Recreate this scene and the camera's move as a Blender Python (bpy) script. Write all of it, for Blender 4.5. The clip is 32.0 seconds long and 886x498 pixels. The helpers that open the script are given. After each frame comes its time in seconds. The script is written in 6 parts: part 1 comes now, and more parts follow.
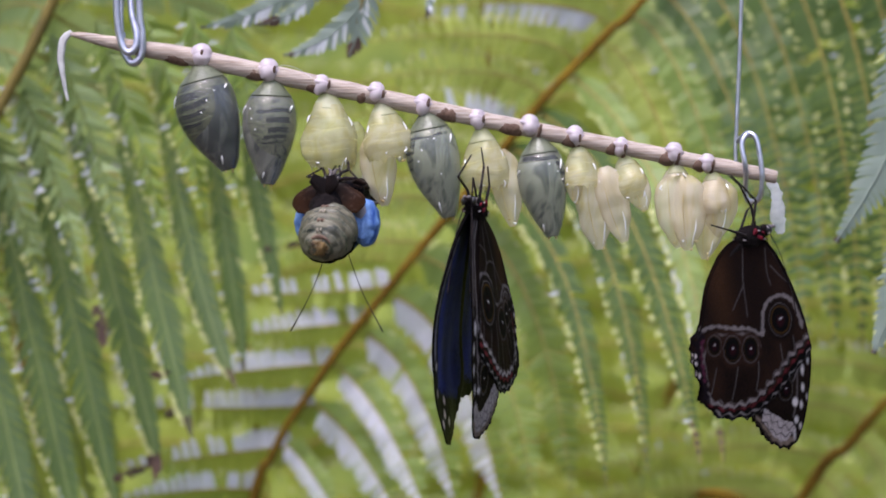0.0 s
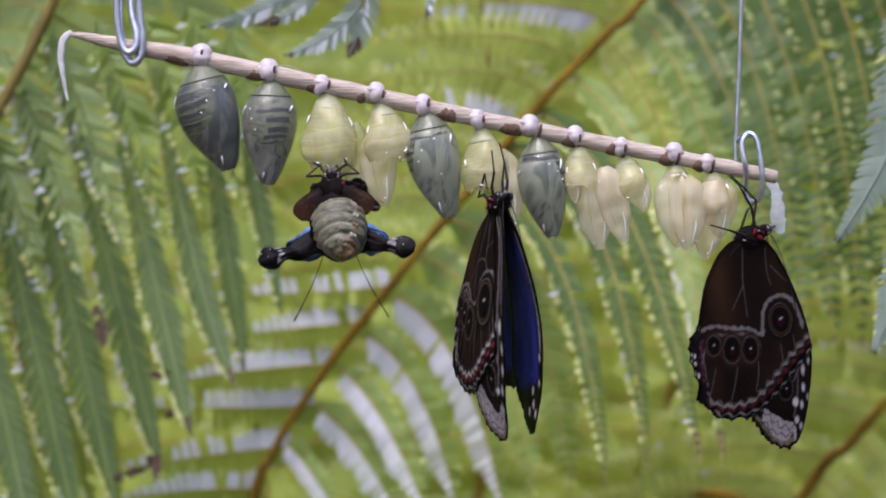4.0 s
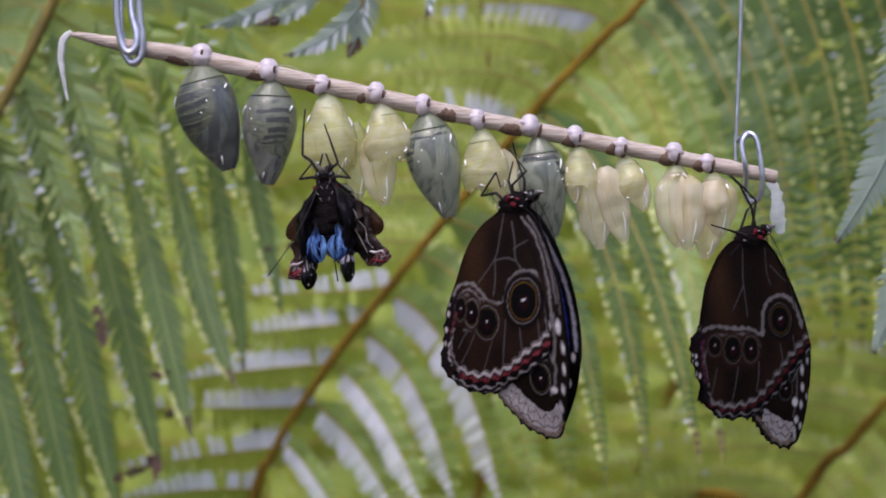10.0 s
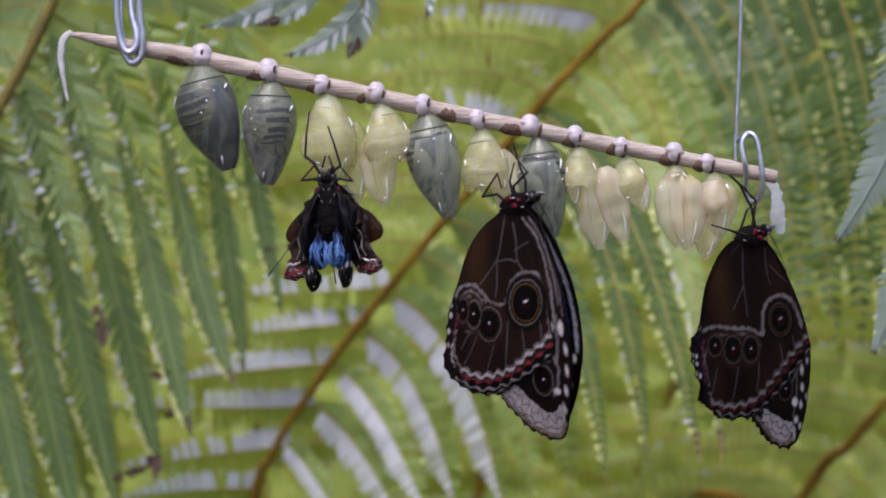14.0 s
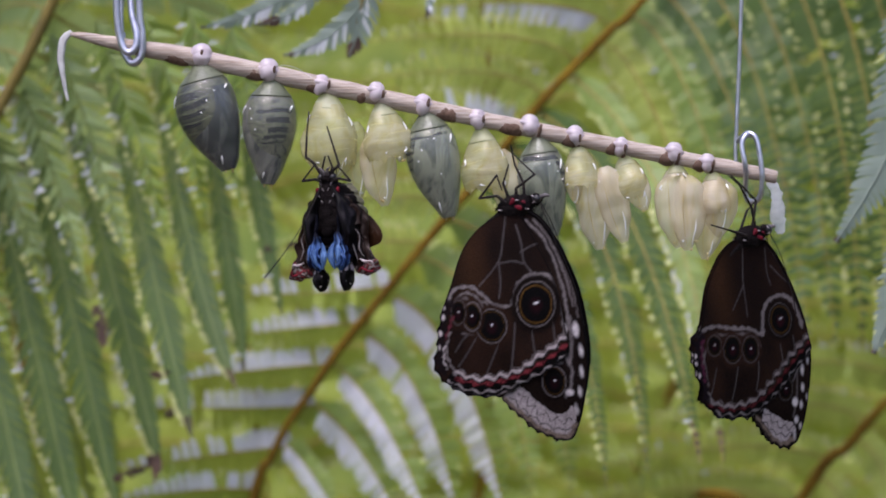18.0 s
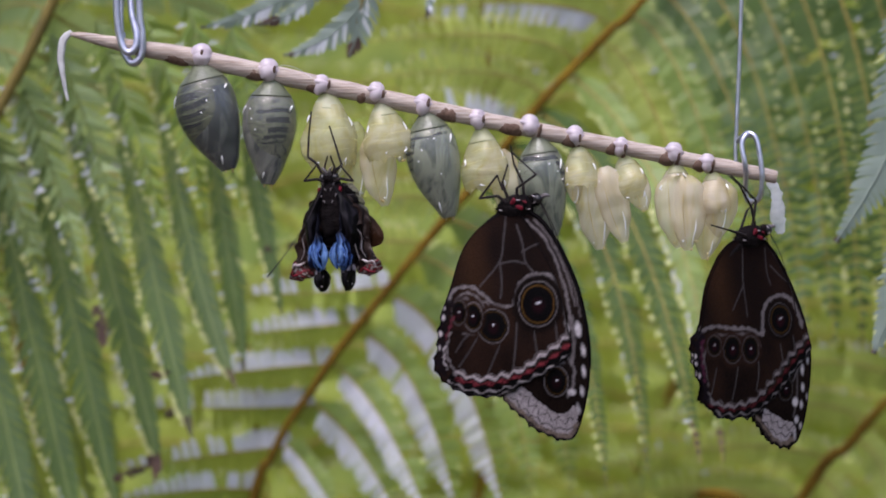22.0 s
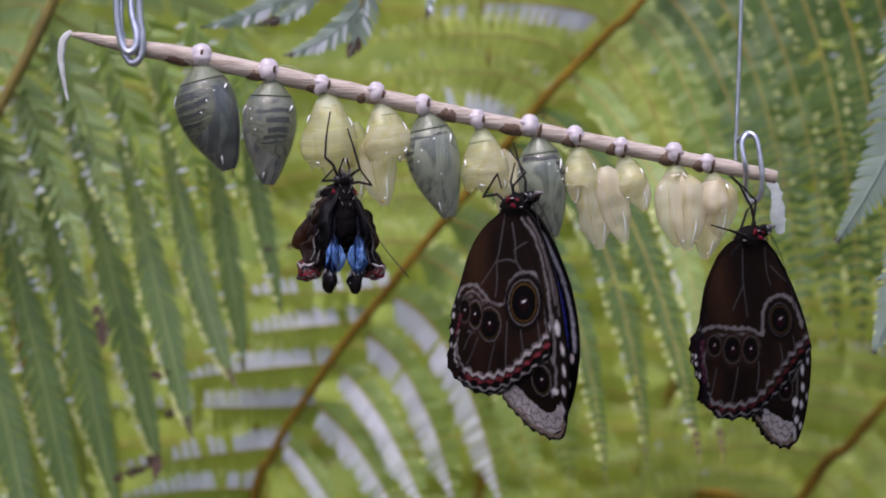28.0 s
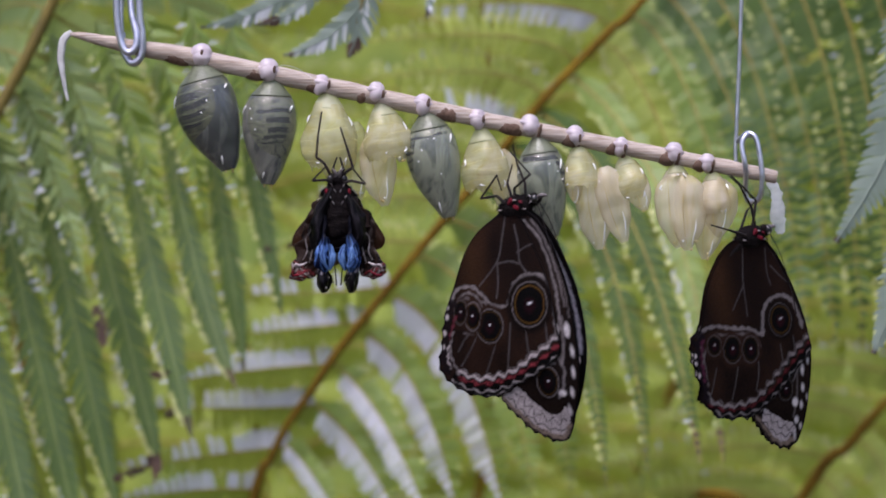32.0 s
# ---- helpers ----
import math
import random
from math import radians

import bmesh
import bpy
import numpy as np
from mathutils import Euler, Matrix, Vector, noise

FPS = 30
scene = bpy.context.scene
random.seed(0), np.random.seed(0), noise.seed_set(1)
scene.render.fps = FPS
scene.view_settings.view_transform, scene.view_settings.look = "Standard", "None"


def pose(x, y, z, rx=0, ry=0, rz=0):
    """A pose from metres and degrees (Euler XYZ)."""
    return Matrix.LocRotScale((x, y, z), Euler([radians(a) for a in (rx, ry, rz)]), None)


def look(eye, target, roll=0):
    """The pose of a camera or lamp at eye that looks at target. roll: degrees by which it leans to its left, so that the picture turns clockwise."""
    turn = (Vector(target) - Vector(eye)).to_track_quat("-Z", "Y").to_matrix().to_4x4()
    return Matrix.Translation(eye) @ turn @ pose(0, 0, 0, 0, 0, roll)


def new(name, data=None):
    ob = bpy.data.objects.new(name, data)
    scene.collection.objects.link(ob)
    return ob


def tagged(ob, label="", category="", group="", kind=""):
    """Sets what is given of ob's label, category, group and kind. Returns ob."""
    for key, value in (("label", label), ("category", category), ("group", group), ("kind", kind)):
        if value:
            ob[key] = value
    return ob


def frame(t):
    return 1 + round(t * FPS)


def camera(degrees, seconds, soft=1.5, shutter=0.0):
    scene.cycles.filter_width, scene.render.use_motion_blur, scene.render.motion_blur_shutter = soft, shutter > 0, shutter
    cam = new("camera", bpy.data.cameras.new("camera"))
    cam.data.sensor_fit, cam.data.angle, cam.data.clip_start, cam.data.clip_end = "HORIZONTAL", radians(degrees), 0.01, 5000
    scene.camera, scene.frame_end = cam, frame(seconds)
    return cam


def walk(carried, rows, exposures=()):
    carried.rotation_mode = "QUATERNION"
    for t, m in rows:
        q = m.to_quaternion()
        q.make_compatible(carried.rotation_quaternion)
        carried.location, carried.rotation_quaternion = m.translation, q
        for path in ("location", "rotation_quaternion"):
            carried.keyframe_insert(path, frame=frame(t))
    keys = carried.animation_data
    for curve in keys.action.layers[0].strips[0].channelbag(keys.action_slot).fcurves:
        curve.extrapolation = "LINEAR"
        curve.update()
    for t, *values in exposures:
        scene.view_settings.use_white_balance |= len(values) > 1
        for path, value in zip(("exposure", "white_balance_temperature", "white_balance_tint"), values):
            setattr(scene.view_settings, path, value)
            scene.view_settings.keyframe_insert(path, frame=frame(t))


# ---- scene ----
# A twig with pupae and newly emerged butterflies, hung before fern fronds.
# Lengths below are in millimetres from the middle of the twig's plane, which hangs 1.5 m above the ground.
MM, HEIGHT = 0.001, 1.5
cam = camera(16.0, 32.0, soft=1.9, shutter=0.5)
cam.data.dof.use_dof = True
cam.data.dof.focus_distance = 0.837
cam.data.dof.aperture_fstop = 17.0
EYE = look((0, -0.8368, HEIGHT), (0, 0, HEIGHT))
walk(cam, [(0, EYE), (32.0, EYE)], exposures=[(0, 0.73, 5950, 22), (3.5, 0.73, 5950, 22), (5.5, 0.52, 5950, 22), (32.0, 0.50, 5950, 22)])

# ---- light: a bright, hazy sky ----
world = bpy.data.worlds.new("sky")
scene.world = world
world.use_nodes = True
sky = world.node_tree.nodes.new("ShaderNodeTexSky")
sky.sky_type, sky.sun_disc = "NISHITA", False
sky.sun_elevation, sky.sun_rotation = radians(58), radians(200)
sky.air_density, sky.dust_density = 1.0, 4.0
background = world.node_tree.nodes["Background"]
world.node_tree.links.new(sky.outputs[0], background.inputs[0])
background.inputs[1].default_value = 0.15
sun = new("sun", bpy.data.lights.new("sun", "SUN"))
sun.data.energy, sun.data.angle, sun.data.color = 1.5, radians(14), (1.0, 0.97, 0.92)
sun.matrix_world = look((0, 0, 3), (0.25, 0.45, 1.5))


# ---- materials ----
def material(name, colour, rough=0.5, second=None, scale=200.0, metal=0.0, coat=0.0, bump=0.0, bump_scale=800.0,
             translucent=0.0, spec=0.5, island=0.0, through_colour=None, detail=6.0, stretch=(1, 1, 1), second_amount=1.0, warp=0.0, bump_far=0.0004, alpha=1.0, low=0.35, high=0.68):
    m = bpy.data.materials.new(name)
    m.use_nodes = True
    nt = m.node_tree
    b = nt.nodes["Principled BSDF"]
    b.inputs["Roughness"].default_value = rough
    b.inputs["Metallic"].default_value = metal
    b.inputs["Coat Weight"].default_value = coat
    b.inputs["Coat Roughness"].default_value = 0.04
    b.inputs["Specular IOR Level"].default_value = spec
    b.inputs["Alpha"].default_value = alpha
    coords = nt.nodes.new("ShaderNodeTexCoord")
    mapping = nt.nodes.new("ShaderNodeMapping")
    mapping.inputs["Scale"].default_value = stretch
    nt.links.new(coords.outputs["Object"], mapping.inputs[0])
    rgb = nt.nodes.new("ShaderNodeMix")
    rgb.data_type = "RGBA"
    rgb.inputs[6].default_value = (*colour, 1)
    rgb.inputs[7].default_value = (*(second or tuple(c * 0.6 for c in colour)), 1)
    tex = nt.nodes.new("ShaderNodeTexNoise")
    tex.inputs["Scale"].default_value, tex.inputs["Detail"].default_value = scale, detail
    tex.inputs["Distortion"].default_value = warp
    nt.links.new(mapping.outputs[0], tex.inputs["Vector"])
    ramp = nt.nodes.new("ShaderNodeValToRGB")
    ramp.color_ramp.elements[0].position, ramp.color_ramp.elements[1].position = low, high
    ramp.color_ramp.elements[1].color = (second_amount, second_amount, second_amount, 1)
    nt.links.new(tex.outputs["Fac"], ramp.inputs[0])
    nt.links.new(ramp.outputs[0], rgb.inputs[0])
    last = rgb.outputs[2]
    if island:
        geo = nt.nodes.new("ShaderNodeNewGeometry")
        info = nt.nodes.new("ShaderNodeObjectInfo")
        add = nt.nodes.new("ShaderNodeMath")
        add.operation = "ADD"
        nt.links.new(geo.outputs["Random Per Island"], add.inputs[0])
        nt.links.new(info.outputs["Random"], add.inputs[1])
        span = nt.nodes.new("ShaderNodeMapRange")
        span.inputs[1].default_value, span.inputs[2].default_value = 0, 2
        span.inputs[3].default_value, span.inputs[4].default_value = 1 - island, 1 + island
        nt.links.new(add.outputs[0], span.inputs[0])
        hsv = nt.nodes.new("ShaderNodeHueSaturation")
        nt.links.new(span.outputs[0], hsv.inputs["Value"])
        nt.links.new(last, hsv.inputs["Color"])
        last = hsv.outputs[0]
    nt.links.new(last, b.inputs["Base Color"])
    if bump:
        grain = nt.nodes.new("ShaderNodeTexNoise")
        grain.inputs["Scale"].default_value, grain.inputs["Detail"].default_value = bump_scale, 4
        nt.links.new(mapping.outputs[0], grain.inputs["Vector"])
        node = nt.nodes.new("ShaderNodeBump")
        node.inputs["Strength"].default_value, node.inputs["Distance"].default_value = bump, bump_far
        nt.links.new(grain.outputs["Fac"], node.inputs["Height"])
        nt.links.new(node.outputs[0], b.inputs["Normal"])
        nt.links.new(node.outputs[0], b.inputs["Coat Normal"])
    if translucent:
        out = nt.nodes["Material Output"]
        glow = nt.nodes.new("ShaderNodeBsdfTranslucent")
        if through_colour:
            glow.inputs[0].default_value = (*through_colour, 1)
        else:
            nt.links.new(last, glow.inputs[0])
        mix = nt.nodes.new("ShaderNodeMixShader")
        mix.inputs[0].default_value = translucent
        nt.links.new(b.outputs[0], mix.inputs[1])
        nt.links.new(glow.outputs[0], mix.inputs[2])
        nt.links.new(mix.outputs[0], out.inputs["Surface"])
    return m


LEAF = material("fern_green", (0.215, 0.30, 0.06), 0.45, (0.155, 0.235, 0.05), 30, translucent=0.35, island=0.24, through_colour=(0.33, 0.43, 0.05))
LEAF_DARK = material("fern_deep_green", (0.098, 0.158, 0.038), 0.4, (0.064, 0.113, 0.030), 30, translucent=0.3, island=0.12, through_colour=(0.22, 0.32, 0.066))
LEAF_YELLOW = material("fern_yellow_green", (0.33, 0.39, 0.045), 0.5, (0.23, 0.30, 0.042), 25, translucent=0.4, island=0.24, through_colour=(0.5, 0.54, 0.05))
LEAF_BLUE = material("fern_blue_green", (0.205, 0.26, 0.205), 0.5, (0.145, 0.195, 0.15), 40, translucent=0.2, island=0.1)
# Whitish leaf colour that stands for sky sheen on glossy leaflets.
SHEEN_WHITE = material("fern_white_sheen", (0.60, 0.61, 0.65), 0.4, (0.46, 0.50, 0.47), 60, translucent=0.1, island=0.12)
PALE_TIP = material("fern_pale_tip", (0.56, 0.56, 0.23), 0.5, (0.38, 0.43, 0.14), 50, translucent=0.3, island=0.35)
WITHERED = material("fern_withered", (0.07, 0.035, 0.02), 0.8, (0.03, 0.018, 0.012), 80, bump=0.3)
RACHIS = material("rachis_brown", (0.20, 0.118, 0.010), 0.8, (0.10, 0.055, 0.006), 80, bump=0.4, stretch=(1, 1, 0.5), spec=0.1)
MIDRIB_GREEN = material("midrib_green", (0.20, 0.26, 0.07), 0.5, (0.15, 0.2, 0.05), 60)
MIDRIB = material("midrib_ochre", (0.36, 0.30, 0.06), 0.5, (0.28, 0.18, 0.03), 60)
FAR_LEAVES = material("far_foliage", (0.32, 0.38, 0.055), 0.8, (0.13, 0.20, 0.033), 14, bump=0.5, bump_scale=60)
SOIL = material("soil", (0.08, 0.055, 0.035), 0.95, (0.04, 0.03, 0.02), 12, bump=0.6, bump_scale=40)
WOOD = material("pale_wood", (0.50, 0.42, 0.355), 0.75, (0.25, 0.18, 0.13), 1500, bump=1.0, bump_scale=2600, stretch=(0.05, 1, 1), low=0.42, high=0.74)
BARK = material("brown_bark", (0.095, 0.052, 0.032), 0.8, (0.18, 0.11, 0.075), 900, bump=0.6, bump_scale=1500)
GLUE = material("hot_glue", (0.84, 0.76, 0.78), 0.2, (0.72, 0.63, 0.66), 500, coat=1.0, translucent=0.45, bump=0.15, bump_scale=600)
FIBRE = material("white_fibre", (0.66, 0.66, 0.64), 0.7, (0.5, 0.5, 0.48), 500, translucent=0.2)
FLUFF = material("white_fluff", (0.88, 0.88, 0.87), 0.8, (0.74, 0.74, 0.73), 500, translucent=0.4, alpha=0.36)
WIRE = material("galvanised_wire", (0.60, 0.61, 0.70), 0.36, (0.40, 0.41, 0.48), 300, metal=0.85, bump=0.15, bump_scale=900)
PUPA_DARK = material("dark_pupa", (0.085, 0.092, 0.048), 0.4, (0.012, 0.015, 0.011), 140, coat=0.4, bump=0.3, bump_scale=400, warp=2.2, low=0.4, high=0.62)
PUPA_GREY = material("grey_pupa", (0.15, 0.155, 0.10), 0.4, (0.045, 0.05, 0.038), 240, coat=0.5, bump=0.25, bump_scale=500, warp=2.0, low=0.42, high=0.64)
PUPA_CAP = material("pupa_cap", (0.15, 0.165, 0.10), 0.45, (0.085, 0.095, 0.06), 300, coat=0.2, bump=0.5, bump_scale=500, bump_far=0.0007)
PUPA_WING_GREY = material("grey_pupa_wing_case", (0.20, 0.20, 0.17), 0.3, (0.05, 0.056, 0.055), 130, coat=0.6, bump=0.2, bump_scale=300, warp=2.6, low=0.44, high=0.62, stretch=(1, 1, 0.4))
CLEAR_SKIN = material("clear_pupa_skin", (0.42, 0.43, 0.36), 0.14, (0.22, 0.24, 0.2), 160, coat=1.0, bump=1.0, bump_scale=170, bump_far=0.0011, alpha=0.16)
SHELL_RING = material("shell_ring", (0.62, 0.56, 0.22), 0.35, (0.74, 0.70, 0.42), 300, translucent=0.3, alpha=0.6)
SHELL_CAP = material("shell_cap", (0.66, 0.67, 0.45), 0.35, (0.54, 0.56, 0.33), 260, coat=0.5, translucent=0.3, bump=0.6, bump_scale=260, bump_far=0.0006, alpha=0.6, through_colour=(0.6, 0.62, 0.3))
# White for slivers and flecks that paint highlights, and for the pale pores.
GLINT = material("white_glint_and_pore", (0.85, 0.86, 0.84), 0.1, (0.8, 0.8, 0.76), 500, coat=1.0)
PUPA_BAND = material("pupa_ring", (0.15, 0.17, 0.09), 0.4, (0.04, 0.045, 0.03), 260, coat=0.4)
PUPA_GREEN = material("green_pupa", (0.25, 0.265, 0.165), 0.4, (0.055, 0.068, 0.045), 150, coat=0.5, bump=0.3, bump_scale=500, warp=2.5, low=0.42, high=0.62)
PUPA_WING = material("pupa_wing_case", (0.030, 0.036, 0.040), 0.3, (0.16, 0.17, 0.15), 120, coat=0.5, bump=0.15, bump_scale=300, warp=2.0, low=0.46, high=0.64, stretch=(1, 1, 0.4))
PUPA_WING_GREEN = material("green_pupa_wing_case", (0.25, 0.27, 0.19), 0.3, (0.075, 0.09, 0.068), 130, coat=0.5, bump=0.2, bump_scale=300, warp=2.6, low=0.44, high=0.64, stretch=(1, 1, 0.5))
SHELL = material("pale_shell", (0.70, 0.68, 0.44), 0.22, (0.60, 0.54, 0.20), 130, coat=1.0, translucent=0.25, bump=1.0, bump_scale=190, bump_far=0.0009, warp=2.4, alpha=0.5, low=0.42, high=0.66, through_colour=(0.78, 0.72, 0.36))
SHELL_CREAM = material("cream_shell", (0.82, 0.74, 0.59), 0.22, (0.68, 0.56, 0.29), 140, coat=1.0, translucent=0.3, bump=1.0, bump_scale=200, bump_far=0.0008, warp=2.4, alpha=0.56, low=0.44, high=0.70, through_colour=(0.86, 0.76, 0.5), stretch=(1, 1, 0.35))
PUPA_PATCH = material("pupa_patch", (0.009, 0.011, 0.017), 0.5, (0.02, 0.022, 0.025), 400, spec=0.3)
SHELL_EDGE = material("ochre_shell_edge", (0.55, 0.45, 0.20), 0.5, (0.4, 0.28, 0.10), 300)
# Darker copy of the fern green: shade put into the leaf colour.
LEAF_SHADED = material("fern_shaded_green", (0.085, 0.135, 0.036), 0.5, (0.055, 0.095, 0.027), 30, translucent=0.25, island=0.15, through_colour=(0.15, 0.22, 0.05), spec=0.12)
WING_BLACK = material("wing_black", (0.0022, 0.0018, 0.002), 0.8, (0.005, 0.004, 0.004), 150, bump=0.2, bump_scale=1500, spec=0.04)
WING_PALE = material("wing_pale_scales", (0.50, 0.44, 0.44), 0.7, (0.13, 0.10, 0.095), 420, spec=0.1, warp=1.0, bump=0.3, bump_scale=2500)
WING_GREY = material("wing_grey_scales", (0.25, 0.225, 0.225), 0.7, (0.04, 0.03, 0.028), 420, spec=0.1, warp=1.0)
VEIN = material("wing_vein", (0.048, 0.042, 0.042), 0.6, (0.014, 0.011, 0.010), 200, spec=0.08)
FUR = material("black_fur", (0.006, 0.0045, 0.0045), 0.85, (0.012, 0.009, 0.009), 900, bump=1.0, bump_scale=2200, spec=0.08)
EYE_BLACK = material("eye_black", (0.008, 0.007, 0.008), 0.35, (0.015, 0.012, 0.012), 300, coat=0.1)
LIMB = material("black_limb", (0.012, 0.010, 0.010), 0.45, (0.03, 0.02, 0.02), 300, spec=0.12)
RED_SPOT = material("red_spot", (0.19, 0.010, 0.022), 0.6, (0.05, 0.005, 0.009), 300, spec=0.12)
ABDOMEN = material("grey_abdomen", (0.18, 0.165, 0.105), 0.55, (0.05, 0.05, 0.032), 300, bump=0.7, bump_scale=800, warp=1.0, stretch=(1, 1, 1.8))
ABDOMEN_SEAM = material("abdomen_seam", (0.33, 0.29, 0.21), 0.7, (0.2, 0.17, 0.12), 250, bump=0.5)
ABDOMEN_TIP = material("ochre_abdomen_tip", (0.26, 0.16, 0.05), 0.7, (0.05, 0.03, 0.015), 380, bump=0.8)
GREY_WING_ROOT = material("wet_wing_grey", (0.28, 0.26, 0.27), 0.6, (0.18, 0.16, 0.17), 200, bump=0.5)


def scaled(name, rough, spec, sheen=0.0, sheen_tint=(1, 1, 1)):
    """The scales of a wing: coloured scale by scale, dull, with a fine grain."""
    m = material(name, (0.5, 0.5, 0.5), rough, bump=0.35, bump_scale=1900, spec=spec)
    nt = m.node_tree
    b = nt.nodes["Principled BSDF"]
    own = nt.nodes.new("ShaderNodeVertexColor")
    own.layer_name = "scales"
    grain = nt.nodes.new("ShaderNodeTexNoise")
    grain.inputs["Scale"].default_value, grain.inputs["Detail"].default_value = 2200, 3
    span = nt.nodes.new("ShaderNodeMapRange")
    span.inputs[1].default_value, span.inputs[2].default_value = 0.3, 0.7
    span.inputs[3].default_value, span.inputs[4].default_value = 0.82, 1.18
    hsv = nt.nodes.new("ShaderNodeHueSaturation")
    nt.links.new(nt.nodes["Texture Coordinate"].outputs["Object"], grain.inputs["Vector"])
    nt.links.new(grain.outputs["Fac"], span.inputs[0])
    nt.links.new(span.outputs[0], hsv.inputs["Value"])
    nt.links.new(own.outputs["Color"], hsv.inputs["Color"])
    nt.links.new(hsv.outputs[0], b.inputs["Base Color"])
    b.inputs["Sheen Weight"].default_value = sheen
    b.inputs["Sheen Tint"].default_value = (*sheen_tint, 1)
    return m


WING_SCALES = scaled("wing_scales", 0.75, 0.03)
WING_SHEEN = scaled("wing_upper_scales", 0.5, 0.04)
WET_SCALES = scaled("wet_wing_scales", 0.5, 0.09)
# Paler, greyer fern green, with haze put into the leaf colour.
LEAF_HAZY = material("fern_haze_green", (0.28, 0.37, 0.16), 0.5, (0.20, 0.28, 0.11), 25, translucent=0.4, island=0.24, through_colour=(0.42, 0.52, 0.18))
LEAF_LIGHT = material("fern_light_green", (0.40, 0.46, 0.09), 0.5, (0.28, 0.35, 0.06), 25, translucent=0.4, island=0.24, through_colour=(0.58, 0.62, 0.09))
STALK = material("olive_stalk", (0.20, 0.15, 0.018), 0.7, (0.12, 0.09, 0.014), 60, bump=0.3)


# ---- mesh helpers ----
def at(p):
    """A point in the world from millimetres."""
    return Vector((p[0] * MM, p[1] * MM, p[2] * MM + HEIGHT))


def part(name, bm, materials, parent=None, label="", smooth=True):
    bmesh.ops.recalc_face_normals(bm, faces=bm.faces)
    data = bpy.data.meshes.new(name)
    bm.to_mesh(data)
    bm.free()
    for m in (materials if isinstance(materials, (list, tuple)) else [materials]):
        data.materials.append(m)
    if smooth:
        data.shade_smooth()
    ob = new(name, data)
    ob.parent = parent
    return tagged(ob, label)


def thing(name, place, label, category, group="", kind=""):
    ob = new(name)
    ob.empty_display_size = 0.01
    ob.matrix_world = place
    return tagged(ob, label, category, group, kind)


def spline(points, n, closed=False):
    """n points along a Catmull-Rom curve through the given ones."""
    pts = [Vector(p) for p in points]
    m = len(pts)
    spans = m if closed else m - 1
    out = []
    for i in range(n):
        u = i * spans / (n if closed else n - 1)
        k = min(int(u), spans - 1)
        f = u - k
        if closed:
            a, b, c, d = (pts[(k + j - 1) % m] for j in range(4))
        else:
            a, b, c, d = (pts[min(max(k + j - 1, 0), m - 1)] for j in range(4))
        out.append(0.5 * (2 * b + (c - a) * f + (2 * a - 5 * b + 4 * c - d) * f * f + (3 * b - a - 3 * c + d) * f ** 3))
    return out


def along(values, u):
    k = min(int(u * (len(values) - 1)), len(values) - 2)
    f = u * (len(values) - 1) - k
    a, b = values[k], values[k + 1]
    p = (b - values[k - 1]) * 0.5 if k else b - a
    q = (values[k + 2] - a) * 0.5 if k + 2 < len(values) else b - a
    return (2 * f ** 3 - 3 * f * f + 1) * a + (f ** 3 - 2 * f * f + f) * p + (3 * f * f - 2 * f ** 3) * b + (f ** 3 - f * f) * q


def tube(bm, points, radii, sides=8, steps=None, flat=1.0, rough=0.0, grain=0.35, seed=0.0, slot=0, facing=(0, 1, 0), unit=MM):
    """A closed tube along a smooth curve, in mm. flat: its thickness along facing, against its width; rough: uneven by so many mm."""
    pts = spline(points, steps or max(2, len(points) * 4))
    n = len(pts)
    rings = []
    face = Vector(facing)
    for i, p in enumerate(pts):
        t = (pts[min(i + 1, n - 1)] - pts[max(i - 1, 0)]).normalized()
        side = t.cross(face)
        if side.length < 0.05:
            side = t.cross(Vector((1, 0, 0.2)))
        side.normalize()
        other = side.cross(t).normalized()
        r = along(radii, i / (n - 1))
        ring = []
        for j in range(sides):
            a = 2 * math.pi * j / sides
            q = p + side * (r * math.cos(a)) + other * (r * flat * math.sin(a))
            if rough:
                w = noise.noise_vector(q * grain + Vector((seed, seed * 0.7, 0)))
                q += Vector(w) * rough * min(1, r)
            ring.append(bm.verts.new(q * unit))
        rings.append(ring)
    for a, b in zip(rings, rings[1:]):
        for j in range(sides):
            f = bm.faces.new((a[j], a[(j + 1) % sides], b[(j + 1) % sides], b[j]))
            f.material_index = slot
    for ring in (rings[0], rings[-1]):
        f = bm.faces.new(ring)
        f.material_index = slot
    return rings


def ball(bm, centre, radii, slot=0, rough=0.0, seed=0.0, detail=(12, 8), turn=None):
    made = bmesh.ops.create_uvsphere(bm, u_segments=detail[0], v_segments=detail[1], radius=1)["verts"]
    for v in made:
        q = Vector((v.co.x * radii[0], v.co.y * radii[1], v.co.z * radii[2]))
        if rough:
            q += Vector(noise.noise_vector(q * 0.6 + Vector((seed, 0, seed)))) * rough
        if turn:
            q = turn @ q
        v.co = (q + Vector(centre)) * MM
    for f in {f for v in made for f in v.link_faces}:
        f.material_index = slot


def jointed(points):
    """The points of a limb with crisp bends."""
    pts = [Vector(p) for p in points]
    out = [pts[0]]
    for a, b, c in zip(pts, pts[1:], pts[2:]):
        out += [b.lerp(a, 0.1), b, b.lerp(c, 0.1)]
    return out + [pts[-1]]


# ---- ground and far foliage ----
bm = bmesh.new()
bmesh.ops.create_grid(bm, x_segments=40, y_segments=40, size=60)
for v in bm.verts:
    v.co.z = 0.02 * noise.noise(v.co * 0.8) if v.co.length < 20 else 0.0
